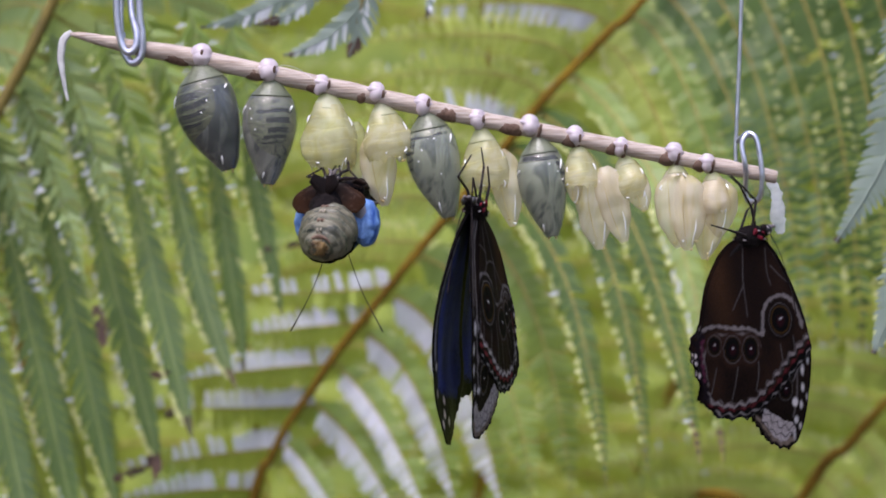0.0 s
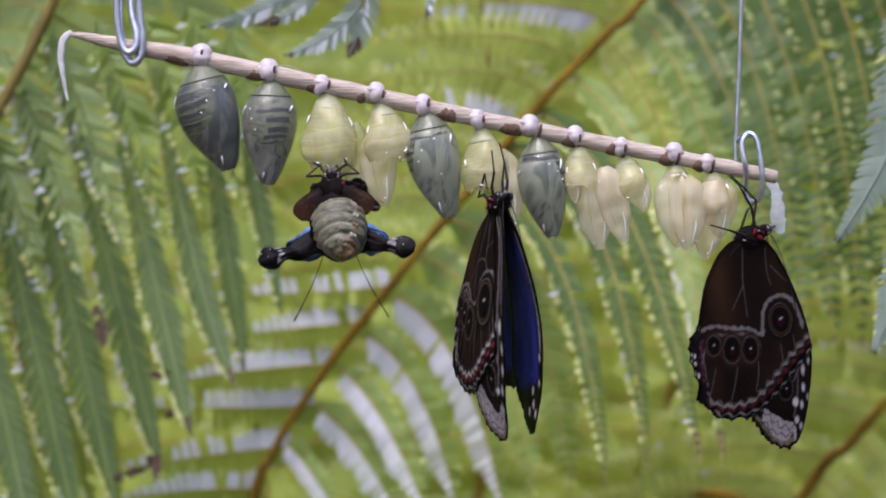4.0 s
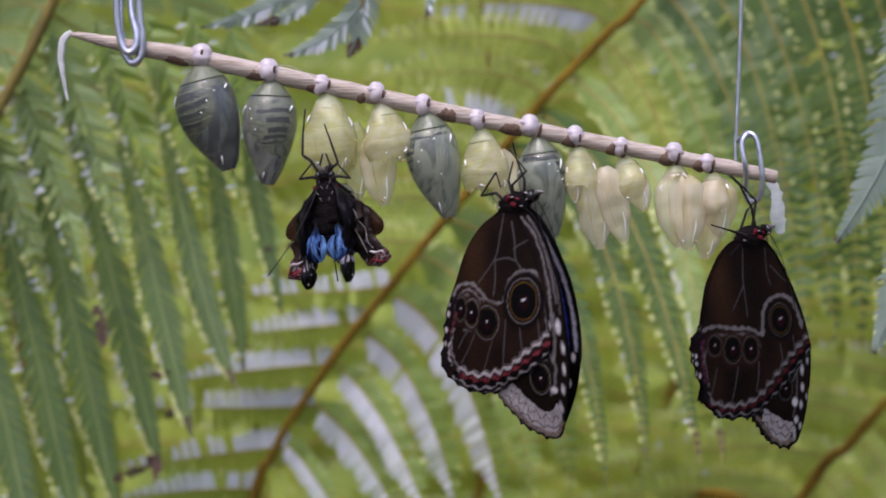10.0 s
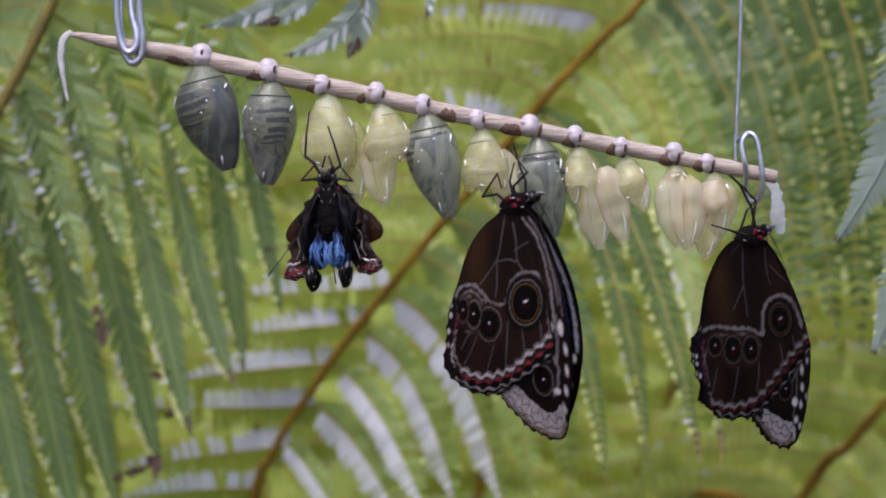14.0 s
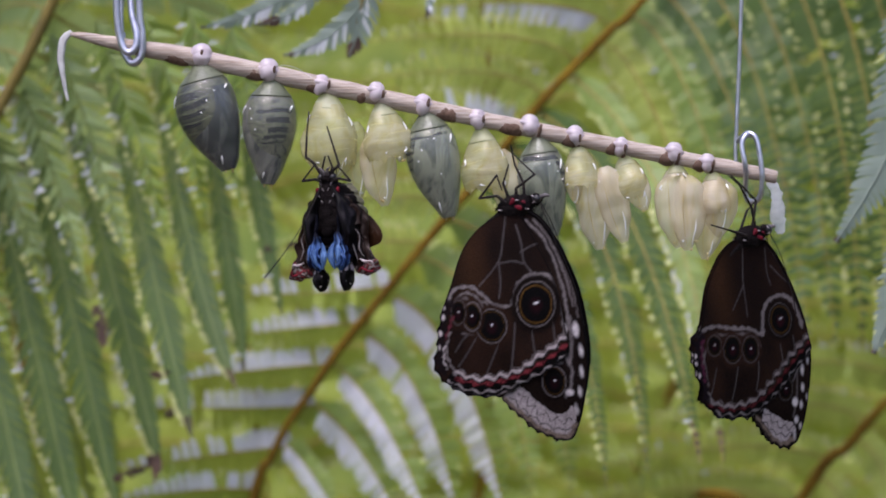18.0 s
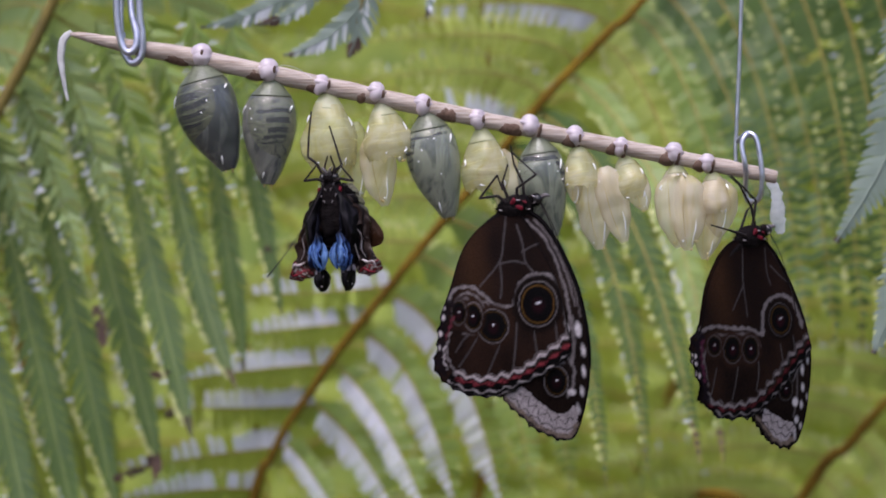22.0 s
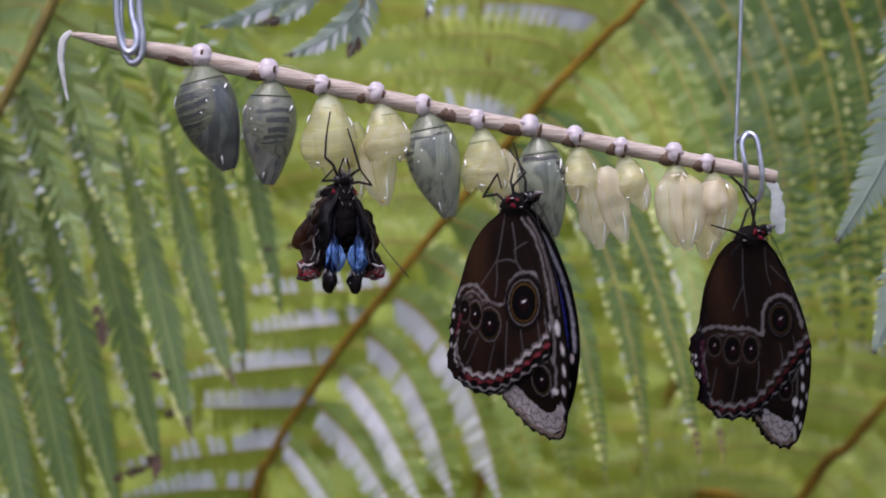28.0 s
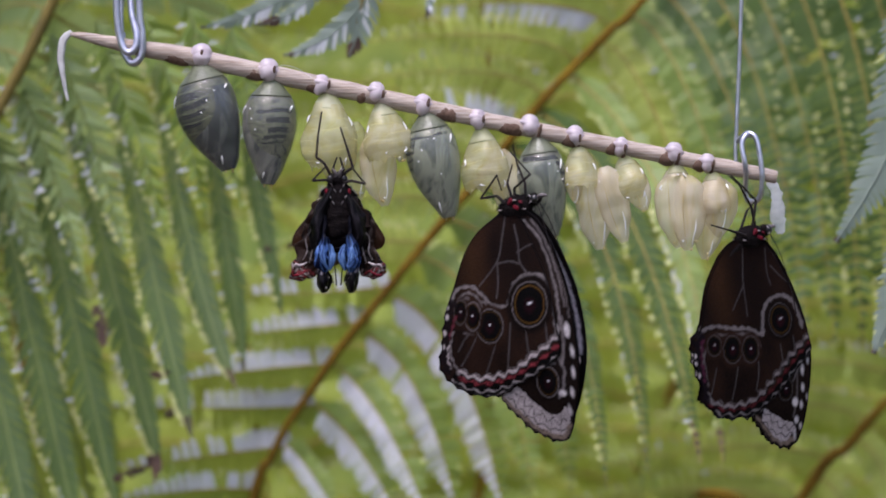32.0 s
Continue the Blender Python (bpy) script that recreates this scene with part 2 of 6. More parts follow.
tagged(part("ground", bm, SOIL), "dark bare garden soil under the ferns", "ground", kind="structure")

bm = bmesh.new()
rows = []
for i in range(49):
    a = radians(-180 + i * 7.5)
    rows.append([bm.verts.new((3.2 * math.sin(a), 3.2 * math.cos(a) - 0.5, z * 0.25 - 0.02)) for z in range(0, 12 if abs(a) < 1.6 else 8)])
for a, b in zip(rows, rows[1:]):
    for k in range(min(len(a), len(b)) - 1):
        bm.faces.new((a[k], b[k], b[k + 1], a[k + 1]))
for v in bm.verts:
    v.co += Vector(noise.noise_vector(v.co * 2.0)) * 0.12
tagged(part("backdrop", bm, FAR_LEAVES), "blurred yellow-green wall of distant foliage", "foliage", kind="structure")


# ---- ferns ----
def pinna(frond, base, middle, tip, width, sheen_row=0, leaf=LEAF, withered=0.0, seed=0, step=4.2, slant=0.35, sheen_share=0.97, sheen_span=(0.0, 1.0), rib=None, pale=0.65, taper=0.5, gap=0.1, dots=False, twist=0.2, glint=False, grow=0.08, loose=0.07, beads=0.0, split=False, glints=0.03):
    """One leaflet-bearing branch of a frond: a midrib through three places, and a row of oblong, round-tipped leaflets
    on each of its sides.
    sheen_row: 1 or -1 paints that row whitish for sky sheen, within a span of the branch; withered: the share at its
    end that is brown; dots: the side with pale tips;
    grow: the share over which it widens from its base; beads: the pitch of pale dots along that side, of which the
    share glints is painted as white glints;
    split: each leaflet is a mesh of its own."""
    rng = random.Random(seed)
    a, b, c = Vector(base), Vector(middle), Vector(tip)
    b = b * 2 - (a + c) * 0.5
    length = (b - a).length + (c - b).length
    n = max(8, int(length / step))
    bm = bmesh.new()

    def curve(u):
        return a * (1 - u) ** 2 + b * 2 * u * (1 - u) + c * u * u

    face = Vector((0, -1, 0))
    tube(bm, [curve(i / 6) for i in range(7)], [width * 0.034, width * 0.026, width * 0.012], 5, 14, slot=1)
    half = length / n * 0.5
    leaflets = []
    for i in range(n):
        u = (i + 0.5) / n
        p = curve(u)
        t = (curve(min(1, u + 0.01)) - curve(max(0, u - 0.01))).normalized()
        side = face.cross(t).normalized()
        size = width * 0.5 * min(1, u / grow * 0.75 + 0.25) * (1 - max(0, (u - taper) / (1 - taper)) ** 1.5 * 0.94)
        for s in (1, -1):
            if rng.random() < gap * 0.3:
                continue
            reach = size * rng.uniform(0.88, 1.1)
            angle = slant + rng.uniform(-loose, loose)
            out = (side * s * math.cos(angle) + t * math.sin(angle)).normalized()
            lift = face * (-0.1 * reach * rng.uniform(0.7, 1.3))
            lean = t * half * rng.uniform(0.94, 1.02)
            turn = face * (half * rng.uniform(-twist, twist))
            down = Vector((0, 0, -0.05 * reach))
            rows = [(p, 1.0), (p + out * reach * 0.45 + lift * 0.3, 1.0 - gap), (p + out * reach * 0.78 + lift * 0.7, 0.84 - gap), (p + out * reach * 0.95 + lift + down, 0.5), (p + out * reach * 1.03 + lift * 1.1 + down, 0.14)]
            places = [(q + lean * w * k + turn * w * k) * MM for q, w in rows for k in (-1, 1)]
            quads = [(k, k + 1, k + 3, k + 2) for k in (0, 2, 4, 6)]
            # under: leaflets coloured white for sky sheen; none is turned over
            under = sheen_row == s and sheen_span[0] <= u <= sheen_span[1] and rng.random() < sheen_share
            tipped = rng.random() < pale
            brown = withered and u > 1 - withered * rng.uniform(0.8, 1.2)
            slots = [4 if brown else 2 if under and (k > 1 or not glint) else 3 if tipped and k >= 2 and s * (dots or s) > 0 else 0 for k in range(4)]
            if split:
                leaflets.append((places, quads, slots))
            else:
                v = [bm.verts.new(q) for q in places]
                for f, slot in zip(quads, slots):
                    bm.faces.new([v[k] for k in f]).material_index = slot
    for i in range(int(length / beads) if beads else 0):
        u = (i + rng.uniform(0.3, 0.7)) * beads / length
        t = (curve(min(1, u + 0.01)) - curve(max(0, u - 0.01))).normalized()
        side = face.cross(t).normalized() * dots
        size = width * 0.5 * min(1, u / grow * 0.75 + 0.25) * (1 - max(0, (u - taper) / (1 - taper)) ** 1.5 * 0.94)
        if u < 0.95 and rng.random() < 0.85:
            p = curve(u) + side * size * math.cos(slant) * rng.uniform(0.9, 1.12) + t * size * math.sin(slant) + face * 2.2
            r = rng.uniform(0.7, 1.15)
            white = rng.random() < glints
            rim = [bm.verts.new((p + side * r * math.cos(k) * (2.0 if white else 1.1) + t * r * (0.5 if white else 1.0) * math.sin(k) + face * 0.5 * rng.random()) * MM) for k in (0, 1.05, 2.09, 3.14, 4.19, 5.24)]
            bm.faces.new(rim).material_index = 2 if white else 3
    data = bpy.data.meshes.new("pinna")
    bm.to_mesh(data)
    bm.free()
    mats = (leaf, rib or MIDRIB, SHEEN_WHITE, PALE_TIP, WITHERED)
    for m in mats:
        data.materials.append(m)
    ob = new("pinna", data)
    ob.parent = frond
    ob.location = (0, 0, HEIGHT)
    for places, quads, slots in leaflets:
        data = bpy.data.meshes.new("leaflet")
        data.from_pydata(places, [], quads)
        for m in mats:
            data.materials.append(m)
        data.polygons.foreach_set("material_index", slots)
        new("leaflet", data).parent = ob
    return ob


def fern(label, line, radii, families, seed, stem=RACHIS):
    """A frond: its rachis down to the ground, and families of pinnae: (depth at the stem and at the tip, rows of base, middle, tip and width, options)."""
    frond = thing("fern_frond", Matrix(), label, "fern", "fern fronds behind the twig")
    bm = bmesh.new()
    tube(bm, line, radii, 8, 60, rough=0.25)
    rachis = part("rachis", bm, stem, frond, "orange-brown rachis" if stem == RACHIS else "olive rachis")
    rachis.location = (0, 0, HEIGHT)
    rng = random.Random(seed)
    for k, (near, far, rows, options) in enumerate(families):
        for i, row in enumerate(rows):
            a, b, c, width = row[:4]
            deep = rng.uniform(-5, 5)
            pinna(frond, (a[0], near, a[1]), (b[0], (near + far) / 2 + deep, b[1]), (c[0], far + deep * 2, c[1]), width, seed=seed * 1000 + k * 100 + i, **{**options, **(row[4] if len(row) > 4 else {})})
    return frond


arching = fern("arching green fern frond with painted white sky sheen and an orange-brown stem",
     [(151, 334, 192)] + [(76.3, 326, 95.0), (62.7, 326, 81.5), (47.1, 326, 65.9), (33.6, 326, 51.3), (17.9, 326, 31.5), (1.3, 326, 11.7), (-13.3, 326, -6.0), (-25.8, 326, -21.7), (-38.4, 326, -37.3), (-49.8, 326, -54.0), (-58.2, 326, -66.5), (-64.4, 326, -79.0), (-70.7, 326, -95.7)] + [(-110, 340, -250), (-160, 350, -800), (-170, 350, -1510)],
     [1.45, 1.7, 1.6, 1.55, 3.0], [
        # upper side, with sky sheen painted white on their upper rows
        (334, 322, [
          ((-66.7, -90.1), (-86.2, -88.5), (-120.9, -91.7), 14.0),
          ((-56.9, -73.6), (-75.8, -75.2), (-127.1, -82.2), 15.0),
          ((-47.3, -57.9), (-73.7, -58.9), (-127.1, -58.2), 15.0),
          ((-37.4, -42.9), (-63.3, -43.9), (-100.2, -48.6), 14.5),
          ((-27.0, -27.0), (-46.6, -28.5), (-85.7, -32.5), 14.0),
          ((-16.5, -13.0), (-40.4, -15.6), (-81.6, -17.2), 14.0, dict(sheen_share=0.6))],
         dict(sheen_row=-1, leaf=LEAF_YELLOW, pale=0.15, sheen_share=0.9, gap=0.05, split=True, sheen_span=(0.05, 0.96), step=2.6, slant=0.12, taper=0.6)),
        (334, 322, [
          ((-6.1, 1.9), (-30.0, 2.7), (-65.0, -1.0), 14.0),
          ((4.4, 16.5), (-19.6, 19.6), (-54.6, 15.9), 14.5),
          ((15.9, 30.7), (-7.1, 36.9), (-46.4, 34.2), 14.5),
          ((26.8, 44.1), (3.3, 51.9), (-33.9, 48.6), 14.5, dict(sheen_row=-1, sheen_span=(0.08, 0.55))),
          ((37.9, 57.1), (13.7, 65.6), (-29.8, 62.3), 14.5, dict(sheen_row=-1, sheen_span=(0.02, 0.4), sheen_share=0.6, glint=True)),
          ((49.4, 69.6), (24.2, 78.5), (-27.7, 76.4), 15.0),
          ((61.9, 83.0), (36.7, 90.6), (-13.2, 88.4), 15.0, dict(sheen_row=1, sheen_span=(0.05, 0.97))),
          ((73.4, 94.3), (49.1, 102.3), (3.3, 101.6), 15.0)],
         dict(leaf=LEAF_LIGHT, pale=0.6, step=4.0, slant=0.25, taper=0.7, gap=0.3, dots=-1, beads=3.6, glints=0.1)),
        (334, 322, [
          ((-58.4, -71.9), (-49.8, -81.0), (-40.2, -95.0), 11.0),
          ((-46.9, -58.4), (-32.5, -72.3), (-18.6, -95.0), 15.5),
          ((-38.1, -44.8), (-22.5, -62.7), (-6.6, -95.0), 14.0),
          ((-28.9, -31.2), (-9.6, -52.9), (5.0, -95.0), 15.5),
          ((-19.2, -16.9), (4.6, -41.4), (22.4, -96.0), 18.0),
          ((-9.2, -2.3), (16.2, -27.9), (33.3, -90.9), 17.0, dict(sheen_row=0)),
          ((1.7, 11.3), (30.4, -16.5), (46.8, -88.8), 17.0, dict(sheen_row=0))],
         dict(sheen_row=-1, leaf=LEAF, pale=0.3, sheen_share=1.0, gap=0.04, sheen_span=(0.03, 1.0), step=2.6, slant=0.3, taper=0.75)),
        (330, 250, [
          ((12.1, 23.8), (41.6, -5.9), (56.7, -83.6), 13.0),
          ((23.6, 37.4), (56.2, 4.2), (71.3, -77.7), 14.0, dict(sheen_row=-1, sheen_share=0.12)),
          ((34.7, 51.2), (67.9, 8.3), (88.8, -74.2), 14.5, dict(withered=0.07)),
          ((46.9, 64.6), (80.0, 14.3), (96.2, -73.4), 14.5, dict(leaf=LEAF, withered=0.06, sheen_row=-1, sheen_span=(0.55, 0.75), sheen_share=0.8))],
         dict(leaf=LEAF_SHADED, pale=0.1, step=2.6, slant=0.6, taper=0.6, dots=-1, gap=0.05, glint=True, beads=3.8, split=True)),
        # leaf green steps from a light to a shaded copy, painting the fall of light
        (336, 316, [
          ((58.1, 77.2), (79.3, 47.1), (105.9, -40.8), 17.0, dict(leaf=LEAF_LIGHT)),
          ((68.6, 87.6), (91.2, 54.8), (115.1, -32.6), 16.5),
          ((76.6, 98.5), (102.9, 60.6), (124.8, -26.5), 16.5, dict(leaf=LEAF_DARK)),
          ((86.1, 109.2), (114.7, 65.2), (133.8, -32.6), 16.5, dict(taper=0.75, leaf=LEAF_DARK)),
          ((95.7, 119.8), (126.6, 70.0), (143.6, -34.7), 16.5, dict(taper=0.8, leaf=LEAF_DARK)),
          ((106.4, 130.6), (138.7, 74.1), (152.7, -34.7), 17.0, dict(taper=0.8, leaf=LEAF_SHADED)),
          ((118.1, 142.4), (150.8, 78.1), (161.7, -30.6), 17.0, dict(taper=0.8, leaf=LEAF_SHADED)),
          ((129.7, 153.9), (162.9, 81.4), (171.1, -24.4), 18.0, dict(taper=0.8, leaf=LEAF_SHADED))],
         dict(leaf=LEAF, pale=0.25, step=3.2, slant=0.3, taper=0.6, dots=-1, gap=0.08, twist=0.3, beads=4.6, split=True)),
     ], 1)
hanging = fern("hanging deep green fern frond with withered brown tips",
     [(-71.7, 262, 151.9), (-105.2, 262, 124.3), (-142.6, 262, 108.5), (-178.1, 262, 82.9), (-205.6, 262, 4.1)] + [(-190, 280, -300), (-210, 300, -1510)], [1.2, 1.7, 2.6], [
        (258, 240, [
          ((-75.4, 68.9), (-64.7, 21.6), (-55.4, -23.0), 12.0, dict(withered=0.05)),
          ((-88.1, 74.8), (-75.6, 6.0), (-68.7, -41.3), 14.0, dict(withered=0.06)),
          ((-102.4, 74.8), (-86.5, 0.2), (-70.3, -46.5), 15.5, dict(withered=0.08)),
          ((-118.5, 70.8), (-99.7, -7.6), (-85.3, -63.5), 18.5, dict(withered=0.09, sheen_row=-1, sheen_span=(0.55, 0.72), sheen_share=0.35)),
          ((-134.2, 65.0), (-112.8, -15.4), (-97.3, -76.1), 20.0, dict(withered=0.06, sheen_row=-1, sheen_span=(0.3, 0.75), sheen_share=0.4)),
          ((-147.0, 57.1), (-127.8, -23.2), (-111.8, -89.6), 22.5, dict(sheen_row=-1, sheen_span=(0.1, 0.55), sheen_share=0.4)),
          ((-159.7, 47.3), (-140.7, -34.9), (-124.3, -100.2), 22.0, dict(sheen_row=-1, sheen_span=(0.3, 0.9), sheen_share=0.3)),
          ((-171.5, 27.7), (-152.7, -50.5), (-138.6, -104.0), 21.0)],
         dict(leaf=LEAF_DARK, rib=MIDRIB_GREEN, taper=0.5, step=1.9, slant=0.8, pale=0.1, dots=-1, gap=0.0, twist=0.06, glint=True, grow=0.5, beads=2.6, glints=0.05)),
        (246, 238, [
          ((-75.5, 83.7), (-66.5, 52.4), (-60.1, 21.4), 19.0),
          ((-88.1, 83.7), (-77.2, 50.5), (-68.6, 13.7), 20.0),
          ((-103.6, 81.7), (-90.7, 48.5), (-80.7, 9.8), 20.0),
          ((-119.2, 77.8), (-105.2, 42.7), (-94.2, 4.0), 20.0, dict(sheen_row=-1, sheen_span=(0.3, 0.95), sheen_share=0.5)),
          ((-134.7, 74.0), (-119.7, 36.9), (-108.3, -1.7), 20.5, dict(sheen_row=-1, sheen_span=(0.2, 0.95), sheen_share=0.6, leaf=LEAF_HAZY)),
          ((-150.2, 68.1), (-134.2, 29.2), (-122.1, -11.4), 20.5, dict(sheen_row=-1, sheen_span=(0.1, 0.95), sheen_share=0.6, leaf=LEAF_HAZY)),
          ((-163.8, 60.4), (-147.7, 21.5), (-135.6, -19.1), 20.5, dict(sheen_row=-1, sheen_span=(0.1, 0.95), sheen_share=0.6, leaf=LEAF_HAZY)),
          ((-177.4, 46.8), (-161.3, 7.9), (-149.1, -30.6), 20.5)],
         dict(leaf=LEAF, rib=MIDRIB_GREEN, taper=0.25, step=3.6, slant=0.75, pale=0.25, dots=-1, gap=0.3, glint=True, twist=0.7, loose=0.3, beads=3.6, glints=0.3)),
        (284, 276, [
          ((-145.5, 4.2), (-124.9, -45.8), (-113.5, -96.5), 13.0),
          ((-155.5, 0.2), (-134.9, -51.8), (-122.5, -97.5), 17.0, dict(sheen_row=-1, sheen_span=(0.1, 0.9), sheen_share=0.4)),
          ((-169.6, -7.8), (-148.9, -63.9), (-138.4, -101.5), 17.0, dict(sheen_row=-1, sheen_span=(0.1, 0.9), sheen_share=0.4))],
         dict(leaf=LEAF_YELLOW, rib=MIDRIB_GREEN, taper=0.4, step=3.6, slant=0.7, pale=0.8, dots=-1, glint=True)),
     ], 2, STALK)
for k, (a, b, c, w) in enumerate([((-118.7, 238, -19.1), (-116.2, 236, -26.7), (-115.9, 234, -34.0), 5.5), ((-42.0, 238, 19.1), (-40.6, 236, 18.1), (-39.0, 234, 17.3), 3.4), ((-30.1, 238, 19.5), (-29.4, 236, 18.3), (-29.0, 234, 17.1), 2.2), ((-60.9, 238, 0.6), (-59.6, 236, 0.0), (-58.0, 234, -0.2), 2.2), ((-112.5, 238, -78.8), (-106.2, 236, -76.3), (-100.2, 234, -73.9), 3.5), ((-95.2, 238, -56.6), (-90.8, 236, -55.2), (-86.8, 234, -53.9), 3.4), ((-101.3, 238, -74.0), (-97.7, 236, -72.5), (-98.3, 234, -80.4), 4.5), ((-100.0, 238, -42.2), (-96.0, 236, -42.9), (-92.5, 234, -41.3), 3.2), ((-63.4, 262, -1.0), (-61.5, 262, 0.2), (-59.5, 262, 1.0), 2.8), ((-54.4, 262, 0.6), (-51.2, 262, 1.8), (-47.7, 262, 1.0), 2.2), ((-44.1, 262, 17.5), (-40.6, 262, 18.7), (-37.8, 262, 19.9), 3.6)]):
    pinna(hanging, a, b, c, w, leaf=WITHERED, rib=WITHERED, pale=0.0, seed=900 + k, step=1.6)
fern("yellow-green fern frond with an orange-brown stem",
     [(208.5, 406, -26.5), (174.7, 406, -60.4), (159.5, 406, -77.7), (140.6, 406, -100.0)] + [(60, 430, -250), (40, 440, -1510)], [1.6, 2.2, 3.0], [
        (418, 410, [
          ((183.5, -53.8), (149.3, -44.6), (93.0, -55.7), 15.0),
          ((170.0, -68.2), (133.6, -61.4), (77.3, -71.7), 15.0),
          ((155.4, -84.8), (117.9, -78.2), (57.2, -87.4), 15.0),
          ((140.8, -102.1), (102.2, -95.3), (43.8, -102.6), 15.0)], dict(leaf=LEAF_LIGHT, pale=0.5, slant=0.1, sheen_row=-1, sheen_share=0.05, glint=True, gap=0.25, dots=-1, beads=4.4, glints=0.06)),
        (418, 410, [
          ((177.9, -59.4), (189.7, -71.5), (193.5, -102.6), 15.0),
          ((163.3, -75.8), (174.0, -87.2), (177.9, -113.8), 15.0),
          ((149.8, -91.5), (158.3, -100.7), (162.3, -120.5), 15.0)], dict(leaf=LEAF_LIGHT, pale=0.4)),
     ], 3)
fern("blue-green serrated fern frond hanging in front",
     [(152.1, 110, 105.4), (145.3, 110, 85.0), (153.8, 110, 40.9)] + [(150, 140, -200), (150, 200, -1510)], [1.0, 2.0, 3.0], [
        (110, 106, [((143.9, 85.0), (138.2, 42.6), (116.9, 2.2), 27.0), ((153.8, 49.4), (140.5, 1.9), (127.8, -30.6), 22.0)], dict(leaf=LEAF_BLUE, step=2.3, pale=0.12, rib=LEAF_BLUE, slant=0.6, taper=0.3, gap=0.0, withered=0.02, twist=0.05, split=True)),
     ], 4, STALK)
fern("grey-green fern tips hanging with curled brown ends",
     [(-14.9, 150, 108.1), (-21.9, 150, 88.6), (-28.1, 150, 67.4)], [1.6, 1.2, 0.5], [
        (150, 140, [
          ((-39.6, 86.9), (-55.3, 75.2), (-75.3, 68.8), 11.0, dict(withered=0.06)),
          ((-36.1, 85.1), (-46.5, 74.2), (-58.8, 69.9), 8.0, dict(withered=0.3)),
          ((-22.8, 81.5), (-34.2, 67.5), (-49.7, 60.4), 12.0, dict(withered=0.12)),
          ((-22.8, 86.9), (-25.4, 72.4), (-29.4, 60.1), 15.0, dict(withered=0.25)),
          ((1.1, 88.6), (-3.3, 79.5), (-5.1, 71.6), 5.5, dict(withered=0.2))], dict(leaf=LEAF_BLUE, step=2.0, pale=0.1, rib=LEAF_BLUE, slant=0.8, sheen_row=1, sheen_share=0.5, taper=0.3, gap=0.0, split=True)),
     ], 5, STALK)
fern("pale fern frond with a thick olive stem",
     [(-115.5, 230, 120.7), (-131.8, 230, 84.3), (-139.4, 230, 68.1), (-149.9, 230, 48.0), (-165.2, 230, 17.4), (-180.5, 230, -30.4)] + [(-175, 250, -300), (-190, 300, -1510)], [1.9, 2.1, 2.2, 2.6], [
        (234, 412, [
          ((-134.2, 80.8), (-125.2, 75.9), (-101.6, 65.1), 17.0),
          ((-139.9, 67.4), (-129.4, 60.3), (-106.1, 45.0), 17.0),
          ((-147.6, 53.9), (-137.7, 43.8), (-115.1, 24.8), 17.0, dict(sheen_row=-1, sheen_share=0.35)),
          ((-156.2, 36.7), (-146.0, 25.1), (-126.3, 2.5), 17.0, dict(sheen_row=-1, sheen_share=0.35)),
          ((-164.9, 19.4), (-156.4, 6.4), (-137.4, -19.9), 17.0, dict(sheen_row=-1, sheen_share=0.35))],
         dict(leaf=LEAF_HAZY, pale=0.5, step=4.6)),
        (234, 412, [
          ((-131.3, 86.6), (-110.7, 95.6), (-68.1, 85.3), 17.0),
          ((-121.7, 107.7), (-94.1, 110.1), (-50.1, 103.2), 17.0),
          ((-134.2, 80.8), (-160.5, 89.4), (-193.4, 85.3), 17.0),
          ((-141.8, 64.5), (-168.8, 72.8), (-202.4, 67.4), 17.0)],
         dict(leaf=LEAF_HAZY, pale=0.6, step=4.6)),
     ], 7, STALK)
for k, (x, z, lean) in enumerate([(-260, -40, 25), (-120, -160, 10), (20, -120, -12), (150, -60, -28), (260, -120, -18)]):
    d = 620 + 40 * k
    rows = []
    for i in range(12):
        u = i / 11
        x0, z0 = x + lean * 3 * u + 20 * math.sin(math.pi * u), z + 260 - 450 * u
        for s in (-1, 1):
            rows.append(((x0, z0), (x0 + s * 75, z0 + 18), (x0 + s * 165, z0 - 20), 25))
    fern("blurred yellow-green fern frond in the distance",
         [(x, d + 2, z + 280), (x + 20 + lean * 1.5, d + 2, z + 35), (x + lean * 3, d + 2, z - 190), (x + lean * 3, d, -900), (x + lean * 3, d, -1510)], [1.5, 3.0, 4.0],
         [(d, d - 20, rows, dict(leaf=LEAF_YELLOW, step=6.0, pale=0.4))], 10 + k)

# ---- the twig, its hooks and glue ----
twig = thing("twig", pose(0, 0, HEIGHT), "pale peeled wooden twig hung level on wire hooks", "twig")
bm = bmesh.new()
tube(bm, [(-99.0, 0, 57.1), (-93.6, 0, 56.1), (-81.6, 0, 53.5), (-66.6, 0, 50.9), (-27.6, 0, 42.6), (17.4, 0, 32.9), (47.4, 0, 27.0), (75.9, 0, 21.6), (88.5, 0, 19.1)], [0.4, 1.3, 2.1, 2.4, 2.35, 2.2, 2.1, 2.0, 1.7], 14, 70, rough=0.22, grain=0.25)
part("stem", bm, WOOD, twig)
